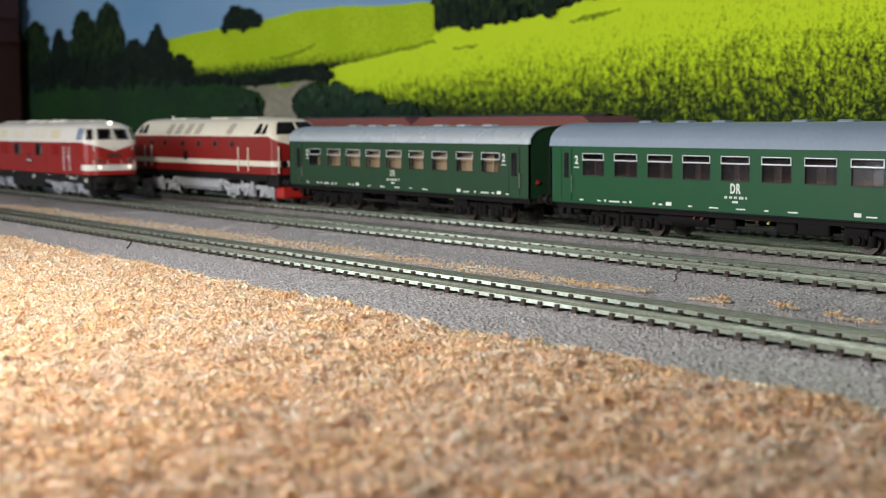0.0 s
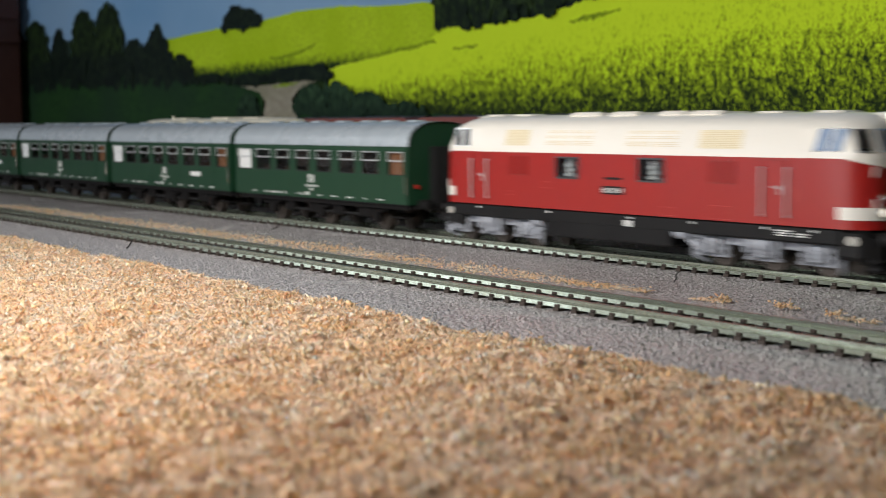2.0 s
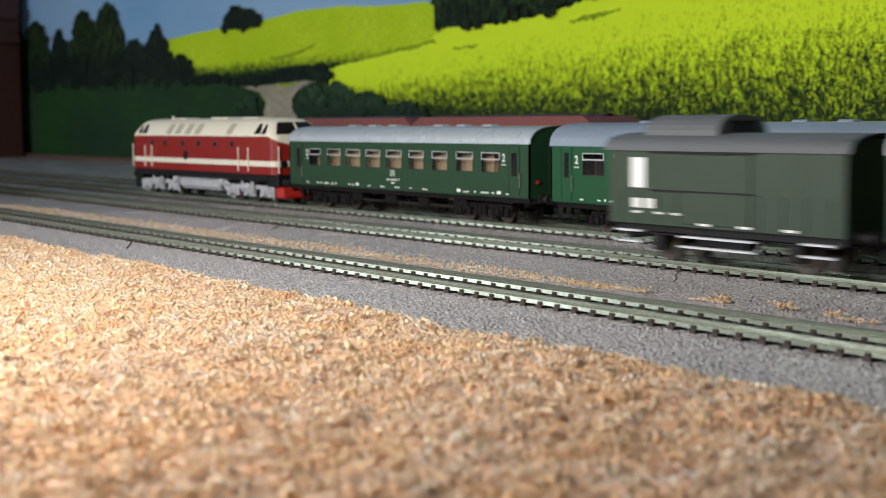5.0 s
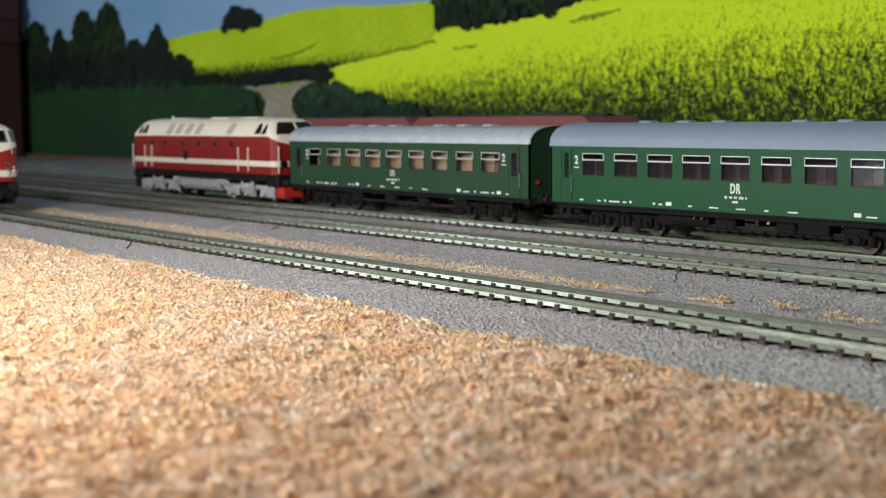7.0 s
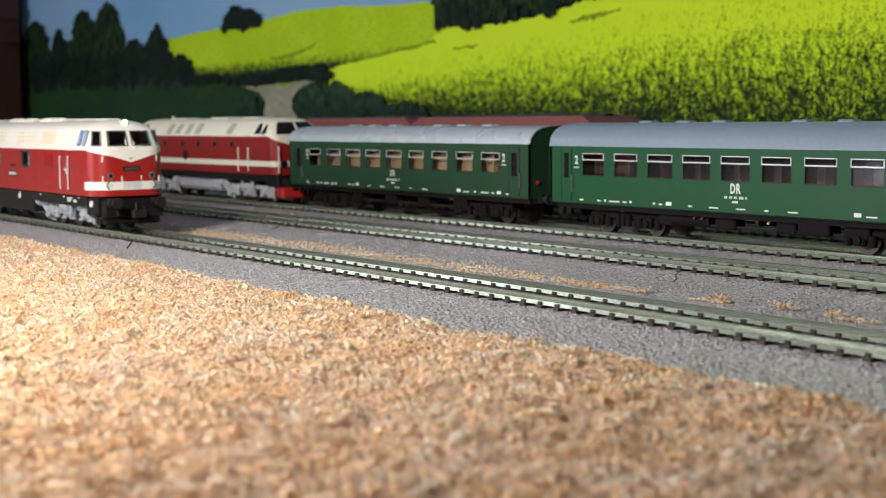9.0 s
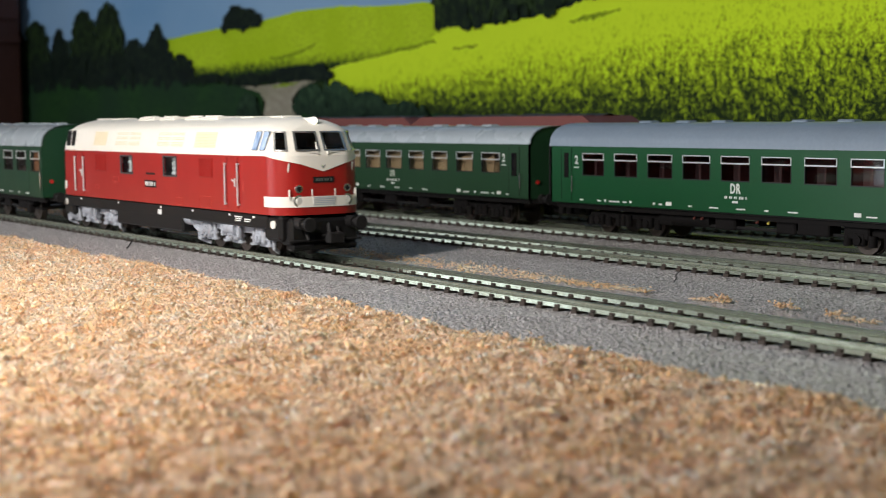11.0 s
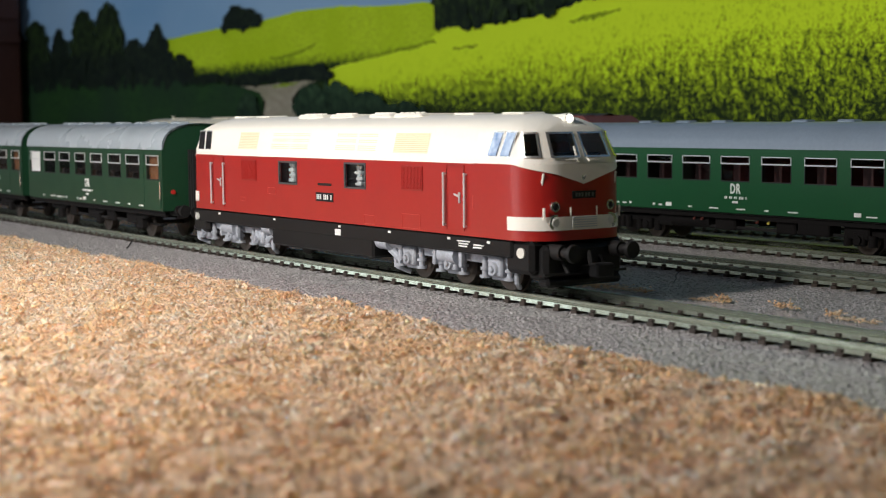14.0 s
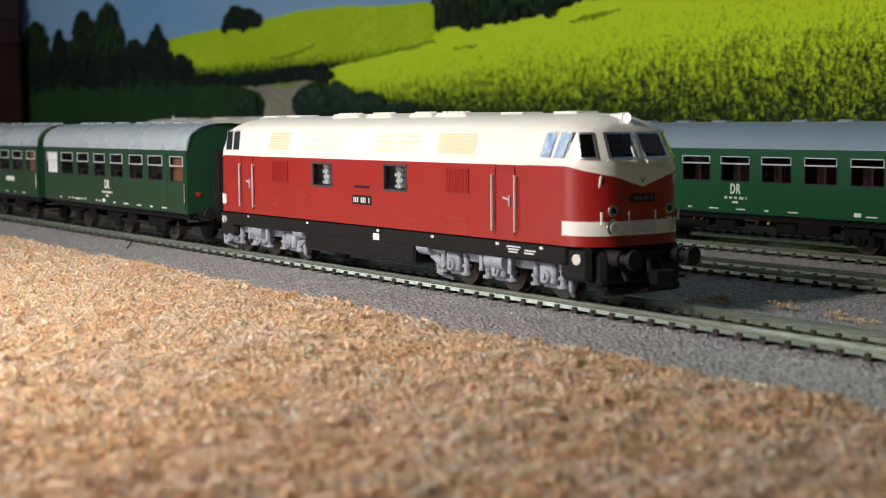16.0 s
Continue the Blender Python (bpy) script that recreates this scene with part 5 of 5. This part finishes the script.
poster = thing("backdrop", "printed landscape backdrop of yellow rape fields under blue sky", "backdrop", kind="structure")


def print_piece(name, pts, layer, material, rough=0.0, freq=60.0, label=""):
    """A flat printed area, its rim broken up by noise."""
    out = []
    n = len(pts)
    for i in range(n):
        (xa, za), (xb, zb) = pts[i], pts[(i + 1) % n]
        ln = math.hypot(xb - xa, zb - za)
        k = max(1, int(ln / 0.0022)) if rough else 1
        for j in range(k):
            f = j / k
            x, z = xa + (xb - xa) * f, za + (zb - za) * f
            if rough:
                x += rough * noise.noise((x * freq, z * freq, layer * 3.1)) + 0.6 * rough * noise.noise((x * freq * 4, z * freq * 4, 5 + layer))
                z += rough * noise.noise((x * freq, z * freq, 20 + layer * 3.1)) + 0.6 * rough * noise.noise((x * freq * 4, z * freq * 4, 9 + layer))
            out.append((x, z))
    bm = bmesh.new()
    y = WALL_Y - 0.001 - 0.0002 * layer
    f = bm.faces.new([bm.verts.new((x, y, z)) for x, z in out])
    bmesh.ops.triangulate(bm, faces=[f])
    return part(name, bm, material, poster, label)


def leafy(name, clumps, layer, material, seed, size=0.011, label=""):
    """Printed foliage: each clump (x, foot, width, height, points) is filled with many small ragged leaf masses."""
    rs = random.Random(seed)
    bm = bmesh.new()
    y = WALL_Y - 0.001 - 0.0002 * layer
    k = 0
    for x, z0, w, h, peak in clumps:
        core = [(x + sg * w * 0.46 * max(0.0, 1 - (j / 12) ** peak) ** 0.5, y, z0 + h * 0.93 * j / 12) for sg, js in ((-1, range(12)), (1, range(12, -1, -1))) for j in js]
        bm.faces.new([bm.verts.new(p) for p in core])
        for i in range(max(24, int(w * h / (size * size) * 2.6))):
            v = rs.random() ** 0.8
            half = w / 2 * max(0.0, 1 - v ** peak) ** 0.5
            u = rs.uniform(-1, 1)
            r = size * rs.uniform(0.28, 1.0) * (1.0 - 0.3 * v)
            cx, cz = x + u * half, z0 + max(v * h - r * 0.3, 0)
            k += 1
            ring = [(cx + r * rs.uniform(0.55, 1.2) * math.cos(j * 0.5712), y - 0.000006 * k, cz + r * rs.uniform(0.55, 1.2) * math.sin(j * 0.5712)) for j in range(11)]
            mid = bm.verts.new((cx, y - 0.000006 * k, cz))
            vs = [bm.verts.new(p) for p in ring]
            for j in range(11):
                bm.faces.new((mid, vs[j], vs[(j + 1) % 11]))
    return part(name, bm, material, poster, label)


print_piece("sky", [(-1.90, -0.004), (2.5, -0.004), (2.5, 0.62), (-1.90, 0.62)], 0, P_SKY, label="pale blue printed sky")
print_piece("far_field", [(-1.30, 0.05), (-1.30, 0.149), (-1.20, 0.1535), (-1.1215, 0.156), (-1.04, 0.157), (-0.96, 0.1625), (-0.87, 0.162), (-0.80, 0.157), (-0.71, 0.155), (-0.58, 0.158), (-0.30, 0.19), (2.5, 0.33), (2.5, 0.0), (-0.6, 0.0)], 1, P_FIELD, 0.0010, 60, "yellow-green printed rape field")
print_piece("flower_field", [(-0.890, 0.090), (-0.898, 0.098), (-0.87, 0.1035), (-0.80, 0.1085), (-0.715, 0.117), (-0.70, 0.126), (-0.66, 0.133), (-0.58, 0.134), (-0.50, 0.143), (-0.44, 0.160), (-0.20, 0.20), (2.5, 0.36), (2.5, 0.0), (-0.90, 0.0), (-0.90, 0.06)], 2, P_FLOWER, 0.0010, 100, "yellow printed rape flowers with dark stalks")
for row in ([(-0.86, 0.1085), (-0.80, 0.1120), (-0.74, 0.1165), (-0.705, 0.1205), (-0.70, 0.1180), (-0.74, 0.1140), (-0.80, 0.1098), (-0.86, 0.1062)],
            [(-1.02, 0.1165), (-0.985, 0.1180), (-0.95, 0.1215), (-0.915, 0.1290), (-0.92, 0.1262), (-0.955, 0.1180), (-0.985, 0.1140), (-1.01, 0.1140)],
            [(-0.515, 0.1250), (-0.490, 0.1290), (-0.455, 0.1318), (-0.452, 0.1300), (-0.486, 0.1255), (-0.510, 0.1230)],
            [(-0.675, 0.1110), (-0.640, 0.1130), (-0.636, 0.1115), (-0.672, 0.1092)]):
    print_piece("field_line", row, 3, P_LINE, 0.0022, 260)
print_piece("meadow", [(-1.90, -0.004), (-1.90, 0.104), (-1.70, 0.108), (-1.60, 0.112), (-1.53, 0.1155), (-1.42, 0.1085), (-1.28, 0.0990), (-1.15, 0.0920), (-1.07, 0.0870), (-1.0, 0.07), (-0.93, 0.070), (-0.86, 0.072), (-0.80, 0.064), (-0.74, 0.056), (-0.66, 0.050), (-0.60, 0.02), (-0.60, -0.004)], 10, P_MEADOW, 0.0016, 120, "dark green printed meadow")
print_piece("path", [(-1.085, 0.0872), (-1.02, 0.0868), (-0.96, 0.0900), (-0.90, 0.0920), (-0.925, 0.0862), (-0.955, 0.080), (-0.968, 0.070), (-0.955, 0.048), (-1.035, 0.048), (-1.026, 0.068), (-1.040, 0.080)], 10.5, P_PATH, 0.0012, 80, "pale sandy printed path")
print_piece("path_verge", [(-1.015, 0.0850), (-0.985, 0.0875), (-0.950, 0.0885), (-0.962, 0.0862), (-0.985, 0.0842)], 11, P_LINE, 0.0010, 120)
leafy("hedge", [(-0.955, 0.092, 0.15, 0.013, 2.4), (-0.905, 0.090, 0.035, 0.017, 2.4), (-1.06, 0.090, 0.10, 0.010, 2.4), (-1.17, 0.094, 0.12, 0.009, 2.4)], 11.5, P_TREE2, 31, 0.0058)
leafy("bushes", [(-0.925, 0.055, 0.075, 0.030, 2.0), (-0.875, 0.050, 0.09, 0.036, 2.0), (-0.815, 0.045, 0.09, 0.030, 2.2), (-0.750, 0.040, 0.09, 0.024, 2.2), (-1.062, 0.050, 0.06, 0.028, 2.2)], 12.5, P_BUSH, 32, 0.0072)
for i, (x, z0, w, h, peak) in enumerate(((-1.82, 0.100, 0.05, 0.085, 4.0), (-1.755, 0.100, 0.128, 0.098, 4.0), (-1.655, 0.104, 0.075, 0.077, 3.0), (-1.562, 0.106, 0.105, 0.096, 3.4), (-1.472, 0.102, 0.118, 0.104, 3.2), (-1.385, 0.098, 0.09, 0.055, 3.0), (-1.315, 0.094, 0.10, 0.066, 2.6), (-1.310, 0.145, 0.035, 0.024, 2.0), (-1.245, 0.092, 0.085, 0.037, 2.4), (-1.60, 0.100, 0.42, 0.040, 6.0), (-1.36, 0.096, 0.25, 0.030, 6.0))):
    leafy("tree", [(x, z0, w, h, peak)], 7 + 0.1 * (10 - i), P_TREE if i in (1, 3, 4, 8) else P_TREE2, i, 0.0105)
leafy("tree", [(-1.098, 0.152, 0.062, 0.026, 2.4), (-1.068, 0.153, 0.050, 0.020, 2.4), (-1.044, 0.155, 0.026, 0.010, 2.0)], 7, P_TREE2, 20, 0.0062)
print_piece("wood", [(-0.697, 0.1305), (-0.655, 0.1295), (-0.60, 0.1290), (-0.55, 0.1325), (-0.50, 0.139), (-0.44, 0.15), (-0.36, 0.19), (-0.5, 0.25), (-0.70, 0.25)], 4, P_TREE2, 0.0022, 160, "dark printed wood")
leafy("wood_rim", [(-0.680, 0.1310, 0.05, 0.060, 5.0), (-0.630, 0.1310, 0.07, 0.05, 5.0), (-0.57, 0.1335, 0.08, 0.05, 5.0), (-0.51, 0.141, 0.06, 0.04, 5.0)], 5, P_TREE, 41, 0.0075)

# ---- room ----
w = part("wall_north", boxes((-2.6, 2.8, 0.5, 0.6, -0.9, 1.5)), WALLM)
tagged(w, "plain rear room wall", "wall", kind="structure")
w = part("wall_south", holed_wall(bmesh.new(), -2.6, 2.8, -0.9, 1.5, -2.2, -0.12, [(-1.7, -0.3, 0.1, 0.76)]), WALLM)
tagged(w, "plain room wall with a window opening", "wall", kind="structure")
w = part("wall_west", holed_wall(bmesh.new(), -2.2, 0.5, -0.9, 1.5, 0.0, 0.1, [(-2.08, -1.16, 0.6, 1.4)]), WALLM)
w.matrix_basis = pose(-2.6, 0, 0, 0, 0, 90)
tagged(w, "plain side wall of the room with a window opening", "wall", kind="structure")
w = part("wall_east", boxes((2.8, 2.9, -2.2, 0.6, -0.9, 1.5)), WALLM)
tagged(w, "plain side wall of the room", "wall", kind="structure")
w = part("ceiling", boxes((-2.7, 2.9, -2.3, 0.6, 1.5, 1.6)), CEILM)
tagged(w, "white ceiling", "ceiling", kind="structure")
w = part("floor", boxes((-2.7, 2.9, -2.3, 0.6, -1.0, -0.9)), FLOORM)
tagged(w, "brown room floor", "floor", kind="structure")
CUP = -1.784
cab = thing("cupboard", "dark brown wooden cupboard standing at the end of the layout", "cupboard")
part("side_panel", boxes((-2.3, CUP, 0.02, 0.485, -0.9, 0.9), bev=0.003), BROWNW, cab)
part("shelf_edge", boxes((CUP - 0.001, CUP + 0.010, 0.03, 0.480, 0.205, 0.222), (CUP - 0.001, CUP + 0.013, 0.03, 0.480, 0.170, 0.178)), BROWNW, cab)
b = part("baseboard", boxes((-1.83, 2.5, 0.488, 0.4955, BED, 0.0015)), BATTEN)
tagged(b, "thin brown batten along the foot of the backdrop", "baseboard", kind="structure")

# ---- rolling stock ----
standing = locomotive_119(pose(-0.4495, Y3, 0))
c1 = coach("passenger_coach", "dark green four-axle model coach with silver roof and tan interior", "four-axle coaches", 0.2136, GREEN3, ROOFG,
           [((106.8 + a) * MM, (106.8 + b) * MM) for a, b in ((-34.9, -21.0), (-54.3, -41.4), (-74.2, -61.6), (-94, -81.3), (-114.4, -100.5), (-133.5, -120.1), (-153, -139), (-172.1, -158.7), (-191.4, -179.2))],
           (0.0230, 0.0322), TAN, (-0.066, 0.066), -0.002, 0.0124, 0.0362, 0.0440, seat_z=0.0235, barz=0.0292, doors=((0.0925, 0.1000), (-0.1000, -0.0925)), digits=(0.0885, -0.0870), wall_y=-0.0125, inset=0.031, seams=False, vents=[-0.0622, -0.0424, -0.023, 0.0179, 0.0372, 0.0579], dr=0.0042, ink=FADED)
c1.matrix_basis = pose(-0.2233, Y3, 0)
c2 = coach("passenger_coach", "bright green four-axle model coach with blue-grey roof", "four-axle coaches", 0.2145, GREEN2, ROOFB,
           [((-107.2 + a) * MM, (-107.2 + b) * MM) for a, b in ((20.5, 33.8), (40, 53.5), (59.3, 73.1), (78.6, 93.1), (98.5, 112.7), (118.3, 132.1), (137.9, 152.1), (157.8, 171.5), (177.5, 191.5))],
           (0.0234, 0.0328), MAROON, (-0.066, 0.066), -0.0015, 0.0120, 0.0357, 0.0452, seat_z=0.0255, barz=0.0302, doors=((-0.1000, -0.0935), (0.0935, 0.1000)), digits=(-0.0905, 0.0905), seams=False, vents=[-0.0638, -0.0426, -0.0233, 0.0163, 0.0369])
c2.matrix_basis = pose(0.0054, Y3, 0)
YELLOW = mat("yellow_valve", (0.75, 0.60, 0.10), 0.5, scales=(400,), var=0.1)
for x, m2, lab in ((-0.0245, OXIDE, "red brake valve"), (-0.0205, OXIDE, "red brake valve"), (0.0072, OXIDE, "red brake valve"), (0.0125, YELLOW, "yellow brake lever")):
    part("valve", rods(((x, -0.0140, 0.0088), (x, -0.0149, 0.0088), 0.00045), ((x, -0.0146, 0.0088), (x + 0.0008, -0.0146, 0.0098), 0.00022), seg=8), m2, c2, lab, smooth=True)
part("air_tank", rods(((-0.0400, -0.0110, 0.0078), (-0.0180, -0.0110, 0.0078), 0.0026), seg=14), CHASSIS, c2, smooth=True)
part("battery_box", boxes((0.0260, 0.0400, -0.0148, -0.0080, 0.0055, 0.0110), bev=0.0005), CHASSIS, c2)
hopper_wagon(pose(-0.380, Y4, 0))
hopper_wagon(pose(-0.225, Y4, 0))

loco_a = locomotive_118(True)
loco_b = locomotive_118(False)
first_coach = three_axle_coach()
coaches_a = [first_coach] + [copy_thing(first_coach, pose(-1, Y2, 0)) for k in range(3)]
coaches_b = [copy_thing(first_coach, pose(-1, Y1, 0)) for k in range(3)]
for c in (coaches_a[1], coaches_a[3], coaches_b[1]):
    part("destination_plate", boxes((0.0315, 0.0430, -0.01702, -0.0168, 0.0188, 0.0211)), WHITE, c, "white destination plate")
van = baggage_van()


def motions():
    # passing train on the second track, steady, then braking far beyond the view
    run = [(t / 10, -0.1355 + 0.2909 * (t / 10 - 1.5)) for t in (0, 1, 2, 5, 10, 15, 20, 25, 30, 35, 40, 45, 50, 55, 60, 65)]
    run += [(7.5, 1.585), (8.5, 1.78), (10.0, 1.93), (12.0, 1.96), (16.0, 1.96)]
    offs = [(loco_a, 0.0)] + [(c, -0.2042 - 0.1605 * k) for k, c in enumerate(coaches_a)] + [(van, -0.8272)]
    for ob, d in offs:
        walk(ob, [(t, pose(x + d, Y2, 0)) for t, x in run])
    # arriving train on the first track, slowing to a stand
    rear = [(0, -1.322), (0.1, -1.312), (0.5, -1.272), (3, -1.022), (5, -0.822), (6.3, -0.692), (7, -0.6215), (7.5, -0.572), (8, -0.5225), (8.5, -0.4745), (9, -0.4270), (9.2, -0.4085), (10.25, -0.3175), (11.3, -0.2412), (11.5, -0.2285), (12, -0.2012), (12.5, -0.1768), (13, -0.1557), (13.5, -0.1390), (14, -0.1262), (14.5, -0.1173), (15, -0.1106), (15.5, -0.1064), (16, -0.1038)]
    offs = [(loco_b, 0.0)] + [(c, -0.2042 - 0.1635 * k) for k, c in enumerate(coaches_b)]
    for ob, d in offs:
        walk(ob, [(t, pose(x + 0.1047 + d, Y1, 0)) for t, x in rear])
        # its wheels roll once the train draws near
        ts, xs = [t for t, x in rear], [x for t, x in rear]
        for wh in ob.children_recursive:
            if wh.name.startswith("wheelset"):
                x, z = wh.location.x, wh.location.z
                start = np.interp(5.0, ts, xs)
                rows = [(0.0, pose(x, 0, z))]
                for k in range(76, 241):
                    rows.append((k / 15, pose(x, 0, z, 0, math.degrees((np.interp(k / 15, ts, xs) - start) / z), 0)))
                walk(wh, rows)


motions()
